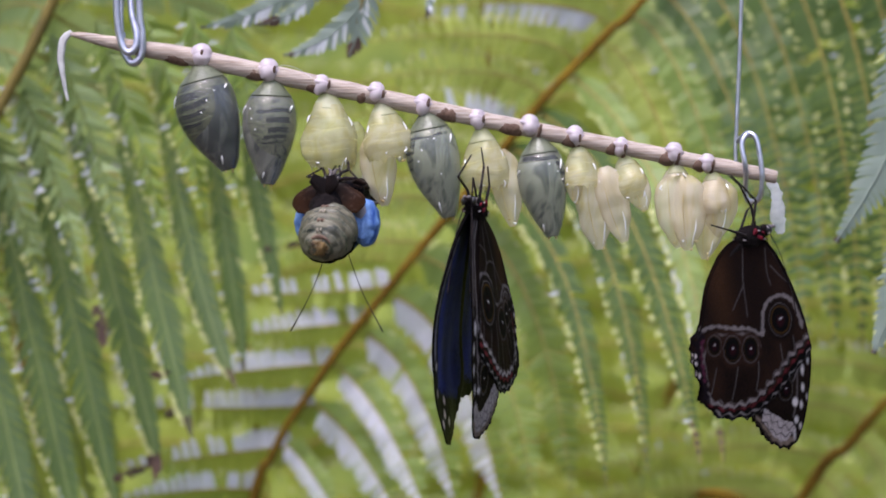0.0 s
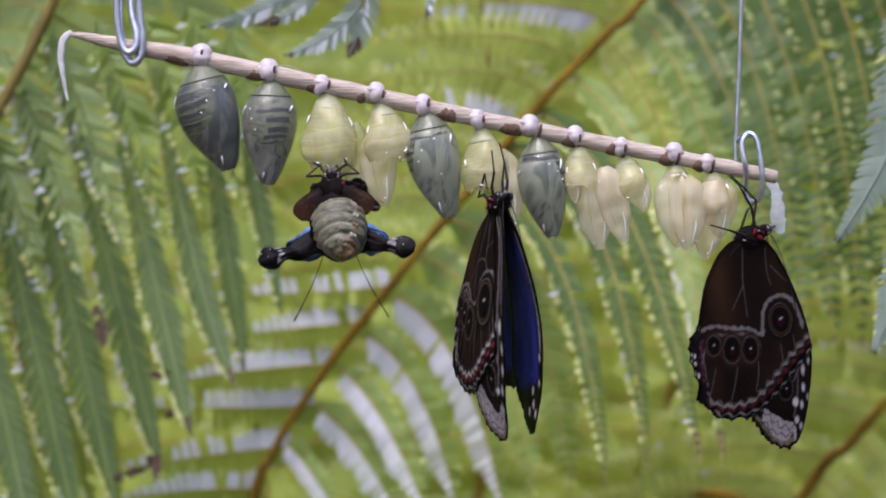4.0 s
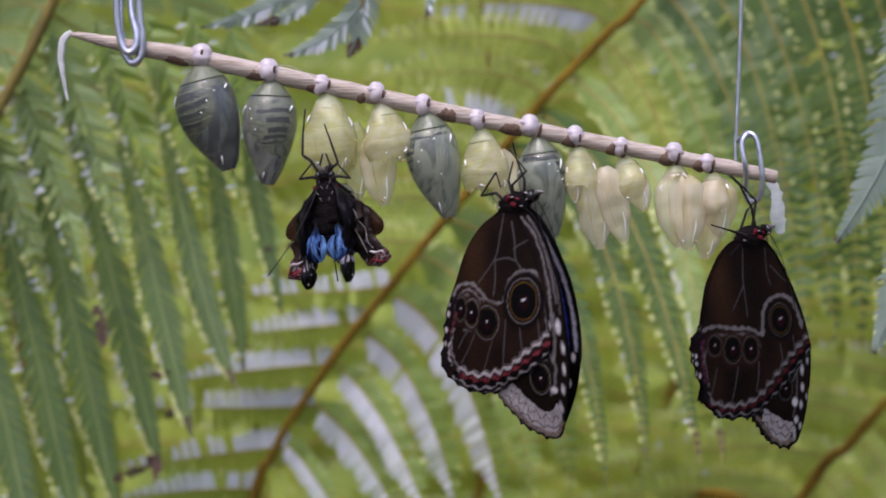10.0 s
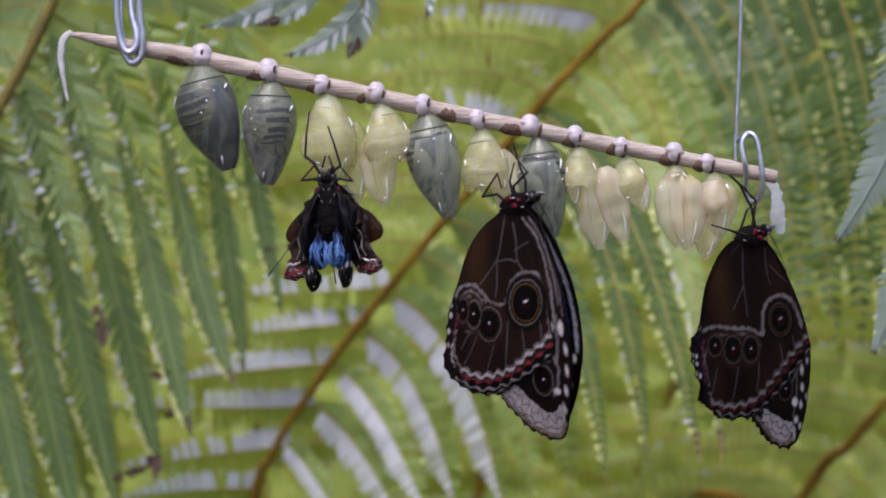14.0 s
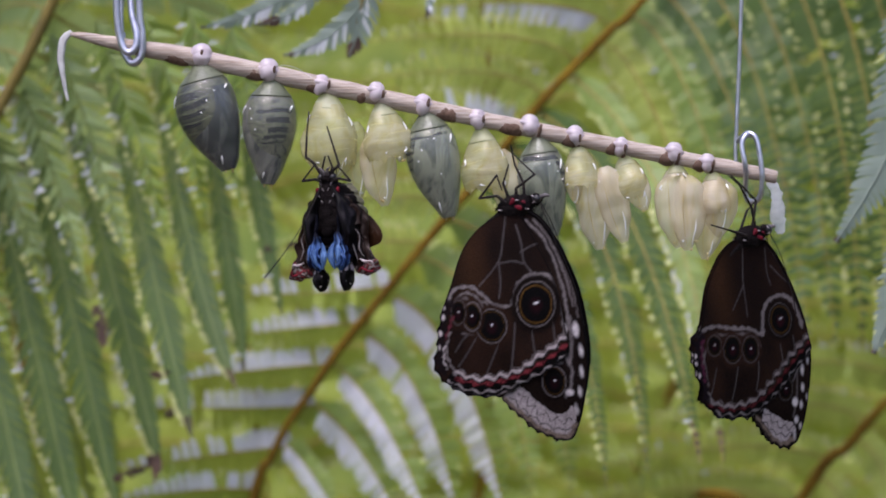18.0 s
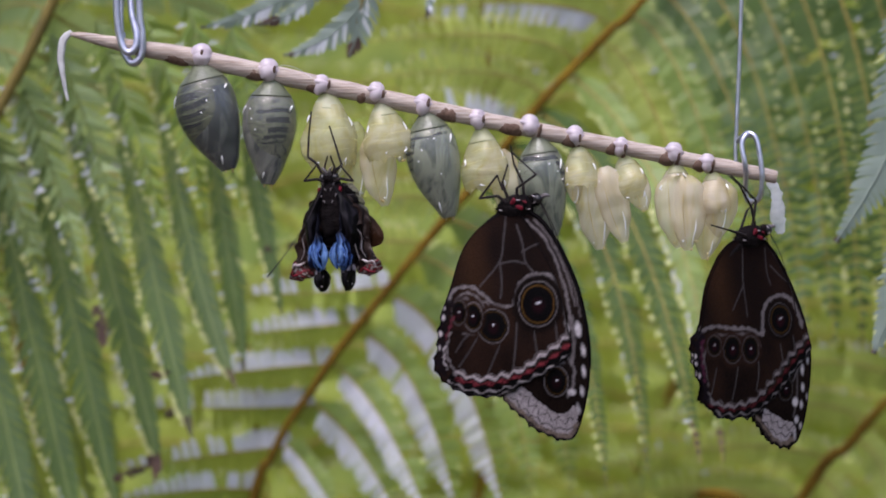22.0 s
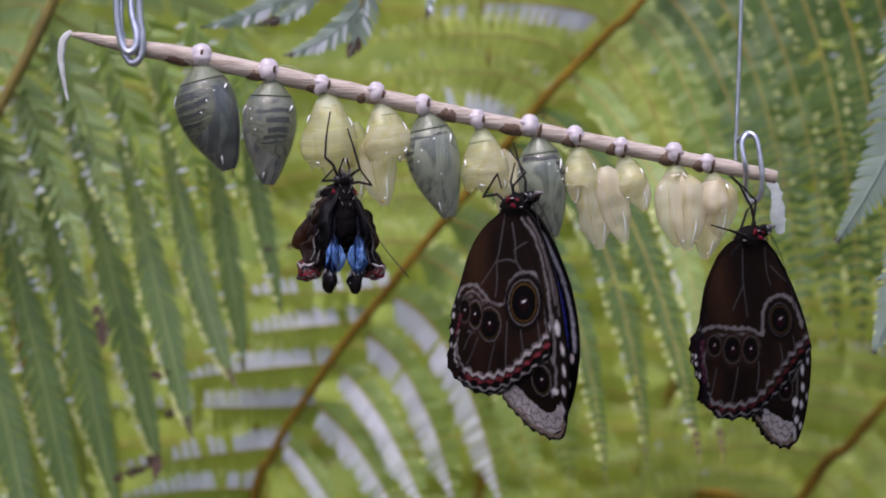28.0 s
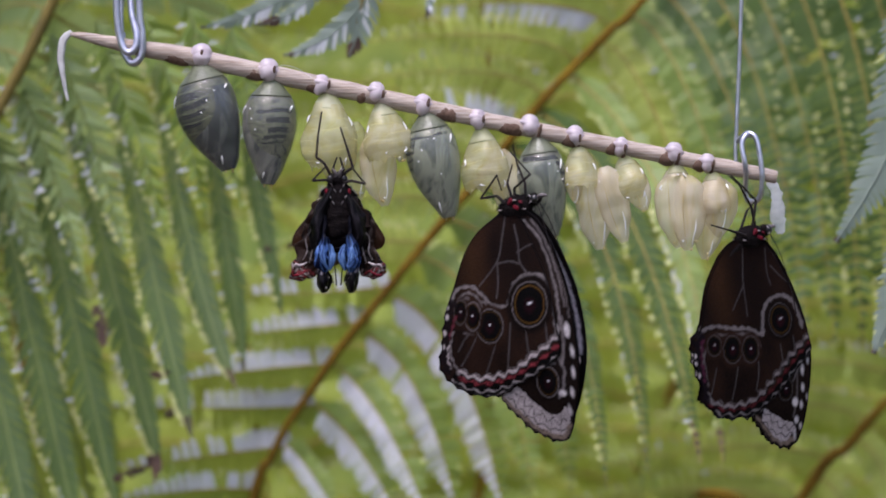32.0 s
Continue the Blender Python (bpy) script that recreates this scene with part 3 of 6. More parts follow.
for x, z, size in [(*(-70.3, 51.4), 3.4), (*(-49.8, 47.2), 2.6), (*(-34.2, 43.9), 2.2), (*(-21.6, 41.2), 1.4), (*(0.9, 36.4), 2.8), (*(18.1, 32.7), 3.0), (*(33.9, 29.5), 2.2), (*(45.1, 27.4), 1.8), (*(59.4, 24.6), 2.0), (*(68.1, 22.9), 1.6)]:
    bm = bmesh.new()
    tube(bm, [(x - size, -0.15, z + 0.21 * size - 0.45), (x - size * 0.3, -0.2, z + 0.06 * size - 0.4), (x + size * 0.5, -0.15, z - 0.1 * size - 0.42), (x + size, -0.1, z - 0.21 * size - 0.6)], [1.6, 2.12, 2.12, 1.7], 14, 12, rough=0.25, grain=0.6)
    part("bark_patch", bm, BARK, twig, "dark brown bark left on the twig")
bm = bmesh.new()
tube(bm, [(-98.4, 0, 57.6), (-100.8, 0, 55.6), (-101.4, 0, 51.1), (-100.8, 0, 45.1), (-99.5, 0, 39.3)], [0.7, 1.1, 1.0, 0.6, 0.4], 6, 24, flat=0.35, rough=0.3)
part("fibre", bm, FIBRE, twig, "white peeling fibre")
bm = bmesh.new()
tube(bm, [(86.0, 1.0, 20.0), (89.5, 12.0, 15.5), (91.0, 20.0, 10.0), (92.5, 26.0, 4.0)], [0.6, 1.5, 2.0, 0.8], 8, 24, flat=0.3, rough=1.0, grain=0.5)
part("fibre", bm, FLUFF, twig, "white peeling fibre")

bm = bmesh.new()
tube(bm, [(-45.1, -3.0, 47.7), (-42.4, -3.0, 48.6), (-38.7, -3.0, 47.8), (-34.7, -3.0, 45.3)], [0.07, 0.07], 4, 24)
part("silk_thread", bm, FIBRE, twig, "fine silk thread")

clip = thing("wire_hook", pose(0, 0, HEIGHT), "bent grey steel wire clip holding the twig", "hook", "wire hooks")
bm = bmesh.new()
tube(bm, [(-86.8, -3.0, 110.8), (-86.4, -3.0, 65.9), (-85.3, -3.0, 55.5), (-83.4, -3.4, 52.0), (-81.3, -3.4, 53.3), (-81.0, -3.0, 56.9), (-82.3, -2.0, 61.8), (-82.9, -1.0, 69.1), (-83.2, 0, 78.1)], [0.95, 0.95], 10, 60)
part("wire", bm, WIRE, clip)
bm = bmesh.new()
tube(bm, [(-85.5, 2.8, 57.3), (-84.8, 0, 52.6), (-82.2, -2.6, 49.2), (-79.8, -3.0, 51.3), (-79.5, -3.0, 56.9), (-80.3, -3.0, 65.9), (-80.7, -3.0, 110.8)], [0.95, 0.95], 10, 60)
part("wire", bm, WIRE, clip)
bm = bmesh.new()
tube(bm, [(-85.5, 2.8, 57.3), (-85.7, 3.0, 61.9), (-85.4, 3.0, 69.4), (-84.8, 2.0, 78.3)], [0.65, 0.65], 8, 30)
part("wire", bm, WIRE, clip)
hook = thing("wire_hook", pose(0, 0, HEIGHT), "grey wire with a closed loop round the twig", "hook", "wire hooks")
bm = bmesh.new()
tube(bm, [(80.0, 2.0, 111.4), (79.4, 2.0, 66.3), (78.2, 2.6, 33.3), (77.9, 2.6, 26.9), (78.1, 2.6, 21.2)], [0.55, 0.55], 8, 40)
part("wire", bm, WIRE, hook)
bm = bmesh.new()
tube(bm, [(78.5, 2.4, 28.7), (79.3, 0, 29.5), (81.0, -1.5, 30.7), (83.1, -2.6, 28.6), (84.4, -3.0, 19.6), (83.9, -2.0, 13.9), (81.9, 0, 12.6), (80.5, 1.5, 14.4), (80.1, -2.8, 21.1), (79.1, -2.6, 27.4), (80.2, -2.0, 30.1), (81.8, -1.0, 30.1)], [0.7, 0.7], 10, 90)
part("loop", bm, WIRE, hook)


def glue(x, z, size, seed):
    bm = bmesh.new()
    rng = random.Random(seed)
    ball(bm, (0.1, -0.6, size * 0.12), (size * rng.uniform(0.95, 1.08), size * 0.95, size * rng.uniform(0.86, 0.96)), rough=0.16, seed=seed, detail=(20, 14))
    tube(bm, [(0.5, -0.9, 0.3), (0.1, -1.2, -0.9), (rng.uniform(-0.6, 0.6), -1.0, -2.0), (-0.3, -0.3, -3.0)], [size * 0.8, size * 0.9, size * 0.72, size * 0.25], 14, 18, rough=0.35, grain=0.35, seed=seed)
    tube(bm, [(-size * 1.1, -1.4, 0.5), (0, -1.9, 0.0), (size * 1.2, -1.4, -0.7)], [0.3, 1.2, 0.3], 12, 14, rough=0.25, grain=0.4, seed=seed)
    drop = tagged(part("glue_blob", bm, GLUE), "milky pinkish drop of glue on the twig", "glue", "glue drops on the twig")
    drop.location = (x * MM, 0, z * MM + HEIGHT)


for k, (x, z, size) in enumerate([(*(-64.2, 51.6), 2.8), (*(-46.4, 47.7), 2.8), (*(-32.4, 44.1), 2.1), (*(-17.8, 42.1), 2.3), (*(-5.5, 38.7), 2.5), (*(9.0, 34.9), 2.2), (*(22.9, 33.3), 2.4), (*(34.9, 30.6), 2.2), (*(47.1, 27.6), 2.0), (*(61.2, 26.2), 2.2), (*(69.9, 23.4), 2.0)]):
    glue(x, z, size, k)


# ---- pupae ----
FULL = [0.12, 0.46, 0.80, 0.95, 1.0, 0.98, 0.90, 0.77, 0.60, 0.42, 0.20]
CONE = [0.10, 0.33, 0.56, 0.76, 0.92, 1.0, 0.99, 0.90, 0.72, 0.50, 0.22]
LOBE = [0.16, 0.62, 0.86, 0.96, 1.0, 0.98, 0.92, 0.82, 0.66, 0.44, 0.18]


def skin(bm, top, tip, width, depth, lo, hi, bulge=0.0, cover=None, grow=0.0, seed=0.0, profile=FULL, ragged=0.0, wobble=0.0, rings=0, crease=0.0, paint=None, size=(64, 48), uneven=0.12):
    """Part of a pupa's case between the fractions lo and hi of its length. cover: the span of angles, in degrees, by the fraction."""
    a, b = Vector((top[0], 0, top[1])), Vector((tip[0], 0, tip[1]))
    axis = (b - a).normalized()
    across = Vector((0, 1, 0)).cross(axis).normalized()
    deep = axis.cross(across)
    n, m = size
    rows = []
    for i in range(n + 1):
        u = lo + (hi - lo) * i / n
        r = along(profile, u)
        if rings and u < 0.62:
            r *= 1 - crease * math.exp(-(((u * rings + 0.25 * math.sin(u * 9 + seed) + 0.5) % 1.0 - 0.5) / 0.14) ** 2)
        start, stop = cover(u) if cover else (0, 360)
        row = []
        for j in range(m + (1 if cover else 0)):
            g = radians(start + (stop - start) * j / m)
            w = r * width * 0.5 + grow
            h = r * depth * 0.5 + grow
            uu = u
            if ragged and i > n - 4:
                uu += ragged * noise.noise(Vector((j * 0.35, seed, 0))) * (i - n + 4) / 4
            q = a + axis * ((b - a).length * uu) - across * (w * math.cos(g)) - deep * (h * math.sin(g)) + across * (bulge * math.sin(math.pi * min(u * 1.1, 1)))
            q += Vector(noise.noise_vector(q * 0.28 + Vector((seed, 0, 0)))) * uneven + Vector(noise.noise_vector(q * 0.13 + Vector((0, seed * 3, 0)))) * wobble
            row.append(bm.verts.new(q * MM))
        rows.append(row)
    m2 = len(rows[0])
    for i, (p, q) in enumerate(zip(rows, rows[1:])):
        u = lo + (hi - lo) * (i + 0.5) / n
        start, stop = cover(u) if cover else (0, 360)
        for j in range(m2 - 1 if cover else m2):
            f = bm.faces.new((p[j], p[(j + 1) % m2], q[(j + 1) % m2], q[j]))
            if paint:
                f.material_index = paint(u, (start + (stop - start) * (j + 0.5) / m) % 360)
    if not cover:
        bm.faces.new(rows[0])
        bm.faces.new(rows[-1])


def on_skin(end, width, bulge, u, g, grow=0.0, profile=FULL):
    """A place on the skin at the fraction u of its length and the angle g: 0 right, 90 front, 180 left."""
    axis = Vector((end[0], 0, end[1])).normalized()
    across = Vector((0, 1, 0)).cross(axis).normalized()
    deep = axis.cross(across)
    r = along(profile, u)
    return Vector((end[0] * u, 0, end[1] * u)) - across * ((r * width * 0.5 + grow) * math.cos(radians(g)) - bulge * math.sin(math.pi * min(u * 1.1, 1))) - deep * ((r * width * 0.46 + grow) * math.sin(radians(g)))


def pupa(top, tip, width, bulge, mats, label, seed, facing, half, bars, glints):
    """facing: the angle of the wing case; half: its half span from top to head; bars: rows of dark bars (from, to, from angle, to angle)."""
    root = thing("pupa", pose(top[0] * MM, 0, top[1] * MM + HEIGHT), label, "pupa", "pupae on the twig")
    end = (tip[0] - top[0], tip[1] - top[1])
    here = (0, 0)

    def paint(u, g):
        v = u + 0.02 * math.sin(radians(g) + seed) + 0.006 * math.sin(radians(g * 5) + seed)
        if 0.2 < v < 0.68 and ((v + 0.03 * math.sin(radians(g) * 0.5)) * 11) % 1.0 < 0.11:
            return 1
        for lo, hi, g0, g1 in bars:
            if lo < v < hi and g0 < g + 4 * math.sin(v * 60) < g1:
                return 2
        return 0

    bm = bmesh.new()
    skin(bm, here, end, width, width * 0.92, 0.13, 0.99, bulge=bulge, seed=seed, uneven=0.035, paint=paint, rings=11, crease=0.004, size=(110, 72))
    part("abdomen_case", bm, [mats[0], PUPA_BAND, PUPA_PATCH], root)
    bm = bmesh.new()
    skin(bm, here, end, width, width * 0.92, 0.0, 0.185, bulge=bulge, grow=0.28, seed=seed, uneven=0.035, size=(16, 40), paint=lambda u, g: 1 if u > 0.181 and math.sin(radians(g * 2) + seed) > -0.5 else 0)
    part("tail_cap", bm, [PUPA_CAP, PUPA_DARK], root, "dull green pointed cap")
    bm = bmesh.new()
    skin(bm, here, end, width, width * 0.92, 0.26, 0.985, bulge=bulge, cover=lambda u: (facing - along(half, u), facing + along(half, u)), grow=0.16, seed=seed, uneven=0.035, size=(72, 56))
    part("wing_case", bm, mats[1], root, "smooth mottled wing case")
    bm = bmesh.new()
    skin(bm, here, end, width, width * 0.92, 0.19, 0.995, bulge=bulge, grow=0.5, seed=seed, uneven=0.035, size=(48, 40))
    part("clear_skin", bm, CLEAR_SKIN, root, "clear glossy outer skin")
    bm = bmesh.new()
    tube(bm, [(0.9, -3.5, 2.6), (0.6, -3.1, 1.2), (0.2, -1.6, 0), (0, -0.6, -1.2)], [0.3, 0.45, 0.6, 0.9], 8, 12, rough=0.2)
    part("cremaster", bm, BARK, root, "dark brown stalk")
    for u, g in glints:
        bm = bmesh.new()
        q = on_skin(end, width, bulge, u, g, 0.42)
        ball(bm, q, (0.26, 0.3, 0.22))
        part("spiracle", bm, GLINT, root, "small pale breathing pore")
    # white slivers painted on as highlights of the glossy skin
    for u0, u1, g in ((0.84 + 0.02 * (seed % 3), 0.94, 86 + seed * 9), (0.24 + 0.02 * seed, 0.36, 158 - seed * 3), (0.26, 0.28 + 0.02 * seed, 30)):
        bm = bmesh.new()
        tube(bm, [on_skin(end, width, bulge, u0 + (u1 - u0) * f, g + 14 * f, 0.5) for f in (0, 0.35, 0.7, 1)], [0.08, 0.3, 0.18, 0.06], 6, 10, rough=0.12, seed=seed)
        part("skin_glint", bm, GLINT, root, "white sliver standing for a glint on the skin")
    for s in (-1, 1):
        bm = bmesh.new()
        tube(bm, [(end[0] + s * 0.7, 0, end[1] + 1.2), (end[0] + s * 1.0, 0, end[1] - 0.5)], [0.5, 0.2], 6, 6)
        part("head_horn", bm, SHELL_EDGE, root, "ochre horn")
    return root


DARK, PALE_WING, GREEN, GREY = (PUPA_DARK, PUPA_WING), (PUPA_GREY, PUPA_WING_GREY), (PUPA_GREEN, PUPA_WING_GREEN), (PUPA_GREY, PUPA_WING_GREEN)
pupa((-64.5, 50.1), (-56.7, 20.8), 16.2, 1.6, DARK, "glossy dark green banded pupa hanging from the twig", 1, 5, [60, 60, 60, 62, 64, 72, 95, 150, 178, 178, 178],
     [(0.27, 0.33, 100, 200), (0.36, 0.41, 80, 210), (0.44, 0.48, 95, 210), (0.52, 0.56, 110, 180)], [(0.37, 84), (0.46, 98), (0.3, 66)])
pupa((-45.3, 45.8), (-46.5, 16.9), 14.1, 0.2, PALE_WING, "glossy grey-green banded pupa hanging from the twig", 2, 190, [48, 48, 48, 48, 50, 54, 66, 95, 178, 178, 178],
     [(0.30, 0.335, 35, 120), (0.38, 0.43, 38, 92), (0.47, 0.52, 40, 88), (0.54, 0.575, 50, 105), (0.60, 0.62, 60, 100)], [(0.4, 128), (0.5, 118), (0.31, 135)])
pupa((-4.5, 37.2), (1.8, 8.1), 13.8, 1.0, GREEN, "mottled green-grey pupa hanging from the twig", 3, 62, [60, 60, 60, 66, 72, 82, 95, 130, 178, 178, 178],
     [(0.22, 0.245, 60, 200), (0.285, 0.305, 75, 205), (0.34, 0.365, 95, 210), (0.41, 0.43, 110, 215), (0.48, 0.50, 120, 215)], [(0.36, 110), (0.45, 122), (0.28, 80), (0.6, 80)])
pupa((25.2, 30.4), (29.1, 3.1), 12.9, 0.6, GREY, "mottled green-grey pupa behind a butterfly", 4, 120, [66, 66, 66, 70, 76, 84, 95, 120, 178, 178, 178],
     [(0.2, 0.245, 40, 150), (0.275, 0.315, 30, 110), (0.35, 0.4, 10, 60), (0.43, 0.47, 0, 50)], [(0.3, 70), (0.38, 52), (0.46, 40)])


def shell(top, tip, width, bulge, lobes, label, seed, skinmat=SHELL, lobemat=SHELL_CREAM, hi=0.66, gap=(250, 290), opening=(215, 325)):
    """An empty pupal case: its ringed upper half, torn open, and the leaf-shaped lobes of the wing case that gape below."""
    root = thing("empty_pupa_case", pose(top[0] * MM, 0, top[1] * MM + HEIGHT), label, "pupa case", "empty pupa cases on the twig")
    end = (tip[0] - top[0], tip[1] - top[1])

    def paint(u, g):
        v = u + 0.025 * math.sin(radians(g) + seed) + 0.008 * math.sin(radians(g * 4) + seed)
        return 1 if v > 0.2 and (v * 9 + 0.3) % 1.0 < 0.07 + 0.06 * math.sin(radians(g * 3) + seed * 2 + v * 30) else 0

    bm = bmesh.new()
    skin(bm, (0, 0), end, width, width * 0.85, 0.15, hi, bulge=bulge, cover=lambda u: (gap[1], gap[0] + 360), seed=seed, ragged=0.09 if skinmat == SHELL else 0.03, wobble=0.9, uneven=0.3, paint=paint, rings=9, crease=0.011, size=(80, 64), profile=CONE)
    part("upper_case", bm, [skinmat, SHELL_RING if skinmat == SHELL else SHELL_CREAM], root)
    bm = bmesh.new()
    skin(bm, (0, 0), end, width, width * 0.85, 0.0, 0.2, bulge=bulge, grow=0.04, seed=seed, wobble=0.7, size=(14, 40), profile=CONE)
    part("tail_cap", bm, [SHELL_CAP, SHELL_RING], root, "greenish pointed cap")
    rng = random.Random(seed * 5)
    # white slivers stand in for highlights on the empty case
    for g, u, far in ((rng.uniform(24, 40), 0.3, 0.1), (rng.uniform(138, 158), rng.uniform(0.22, 0.4), 0.08), (rng.uniform(30, 60), hi - 0.08, 0.08), (rng.uniform(60, 140), hi - 0.06, 0.02)):
        bm = bmesh.new()
        tube(bm, [on_skin(end, width, bulge, u + f * far, g + f * rng.uniform(-9, 9), 0.15, CONE) for f in (0, 0.4, 0.7, 1)], [0.06, 0.26, 0.2, 0.08], 6, 10, rough=0.1, seed=seed)
        part("case_glint", bm, GLINT, root, "white sliver standing for a glint on the case")
    for k, (a, b, w, y) in enumerate(lobes):
        bm = bmesh.new()
        skin(bm, (a[0] - top[0], a[1] - top[1]), (b[0] - top[0], b[1] - top[1]), w, w * 0.5, 0.03, 0.99, cover=lambda u: (opening[1], opening[0] + 360), seed=seed + k + 0.5, wobble=0.6, uneven=0.3, profile=LOBE)
        for v in bm.verts:
            v.co.y += y * MM
        part("lobe", bm, lobemat, root, "gaping translucent lobe")
        p, q = Vector((a[0] - top[0], 0, a[1] - top[1])), Vector((b[0] - top[0], 0, b[1] - top[1]))
        # the ochre line is a seam; the white one paints a lit edge
        for side, mat, f0, f1 in ((-0.35, SHELL_EDGE, 0.1, 0.95), (0.45, GLINT, 0.6, 0.92)):
            bm = bmesh.new()
            path = []
            for f in (f0, f0 + (f1 - f0) * 0.3, f0 + (f1 - f0) * 0.6, f1):
                r = along(LOBE, f) * w * 0.5
                path.append(p.lerp(q, f) + Vector((side * r + rng.uniform(-0.15, 0.15), y - r * 0.5 * math.sqrt(1 - side * side) - 0.25, 0)))
            tube(bm, path, [0.04, 0.09, 0.1, 0.04] if side < 0 else [0.06, 0.2, 0.22, 0.08], 5, 20)
            part("seam", bm, mat, root, "thin seam of the case" if side < 0 else "white streak standing for a lit edge")
    for a, b, w, y in lobes[:2]:
        # the first fleck is white and stands for a glint, the others are brown
        for n in range(3):
            f = rng.uniform(0.86, 0.99)
            q = Vector((a[0], 0, a[1])).lerp(Vector((b[0], 0, b[1])), f) - Vector((top[0], 0, top[1])) + Vector((rng.uniform(-0.28, 0.28) * w * (1.1 - f) * 3, y - 0.9, 0))
            bm = bmesh.new()
            ball(bm, q, (rng.uniform(0.25, 0.6), 0.3, rng.uniform(0.2, 0.5)), rough=0.35, seed=n + seed, detail=(8, 6))
            part("torn_edge", bm, SHELL_EDGE if n else GLINT, root, "dried brown torn edge" if n else "white fleck standing for a glint at the torn edge")
    bm = bmesh.new()
    tube(bm, [(0.7, -3.2, 2.2), (0.5, -2.8, 1.0), (0.2, -1.4, 0), (0, -0.4, -1.0)], [0.28, 0.4, 0.5, 0.8], 8, 12, rough=0.2)
    part("cremaster", bm, BARK, root, "dark brown stalk")


shell((-30.6, 42.4), (-28.8, 16.6), 15.0, 0.4, [((-27.6, 31.6), (-29.1, 18.4), 10.5, 1.5), ((-23.6, 34.5), (-22.6, 12.0), 7.6, 3.0)], "pale yellow empty pupa case gripped by a butterfly", 11, hi=0.8, lobemat=SHELL)
shell((-16.3, 39.8), (-11.8, 16.6), 14.0, 0.4, [((-18.3, 31.6), (-15.6, 11.2), 9.3, 0.5), ((-13.4, 34.5), (-10.8, 23.0), 7.0, 1.6)], "pale yellow empty pupa case split open", 12, hi=0.66)
shell((10.2, 33.1), (12.6, 9.2), 13.2, 0.3, [((15.1, 27.1), (18.6, 5.8), 8.4, 0.0)], "pale yellow empty pupa case behind a butterfly", 13, hi=0.72)
shell((35.7, 28.1), (38.4, 9.2), 10.8, 0.2, [((34.2, 22.6), (35.1, 11.8), 4.5, -1.0), ((39.3, 21.1), (41.7, -0.4), 9.9, 0.5), ((42.3, 22.6), (48.0, 1.6), 8.7, -1.5)], "cream empty pupa case with gaping pointed lobes", 14, hi=0.6)
shell((47.7, 25.5), (51.9, 9.2), 10.2, 0.2, [((50.1, 21.1), (53.7, 9.8), 6.6, -1.0)], "small pale empty pupa case", 15, hi=0.75)
shell((61.9, 23.2), (63.1, 6.1), 11.4, 0.1, [((60.6, 20.4), (63.0, 0.1), 10.5, 0.0), ((65.1, 20.4), (65.1, -0.8), 9.0, -1.5)], "cream empty pupa case with straight lobes", 16, hi=0.25, skinmat=SHELL_CREAM)
shell((71.1, 21.4), (73.2, 6.1), 9.6, 0.1, [((73.6, 19.6), (72.6, 3.1), 9.9, 0.3), ((71.1, 10.7), (69.6, -3.1), 7.2, 1.0)], "cream empty pupa case gripped by a butterfly", 17, hi=0.8, skinmat=SHELL_CREAM)


# ---- butterflies ----
def bow(x, z):
    """How far a wing bows outwards at a place in its plane, with slight waves between its veins."""
    far = np.clip((x * x + z * z) / 2600.0, 0, 1.4)
    return 4.8 * np.sin(np.clip(-z / 62.0, 0, 1) * 2.85) + 0.5 * np.sin(x * 0.16 + 1.0) + far * (0.12 * np.sin(np.arctan2(x, -z - 2.0 + 1e-9) * 26.0) + 0.25 * np.sin(z * 0.31 + x * 0.2))


def lattice(x, y, seed):
    """Smooth random values, between -1 and 1, at the places x, y."""
    i, j = np.floor(x).astype(np.int64), np.floor(y).astype(np.int64)
    f, g = x - i, y - j
    f, g = f * f * (3 - 2 * f), g * g * (3 - 2 * g)

    def value(a, b):
        h = np.sin(a * 127.1 + b * 311.7 + seed * 74.7) * 43758.5453
        return (h - np.floor(h)) * 2 - 1

    return (value(i, j) * (1 - f) + value(i + 1, j) * f) * (1 - g) + (value(i, j + 1) * (1 - f) + value(i + 1, j + 1) * f) * g


def reach(p, points):
    """How far the places p lie from a polyline, and how far along it their feet lie."""
    best, foot, run = np.full(len(p), 1e9), np.zeros(len(p)), 0.0
    for a, b in zip(points, points[1:]):
        a, d = np.array(a[:2]), np.array(b[:2]) - np.array(a[:2])
        size = max(np.dot(d, d), 1e-9)
        u = np.clip((p - a) @ d / size, 0, 1)
        gap = np.hypot(*(p - a - u[:, None] * d).T)
        foot = np.where(gap < best, run + u * math.sqrt(size), foot)
        best = np.minimum(best, gap)
        run += math.sqrt(size)
    return best, foot


def inside(p, outline):
    hit = np.zeros(len(p), bool)
    for a, b in zip(outline, outline[1:] + outline[:1]):
        if a[1] != b[1]:
            hit ^= ((a[1] > p[:, 1]) != (b[1] > p[:, 1])) & (p[:, 0] < (b[0] - a[0]) * (p[:, 1] - a[1]) / (b[1] - a[1]) + a[0])
    return hit


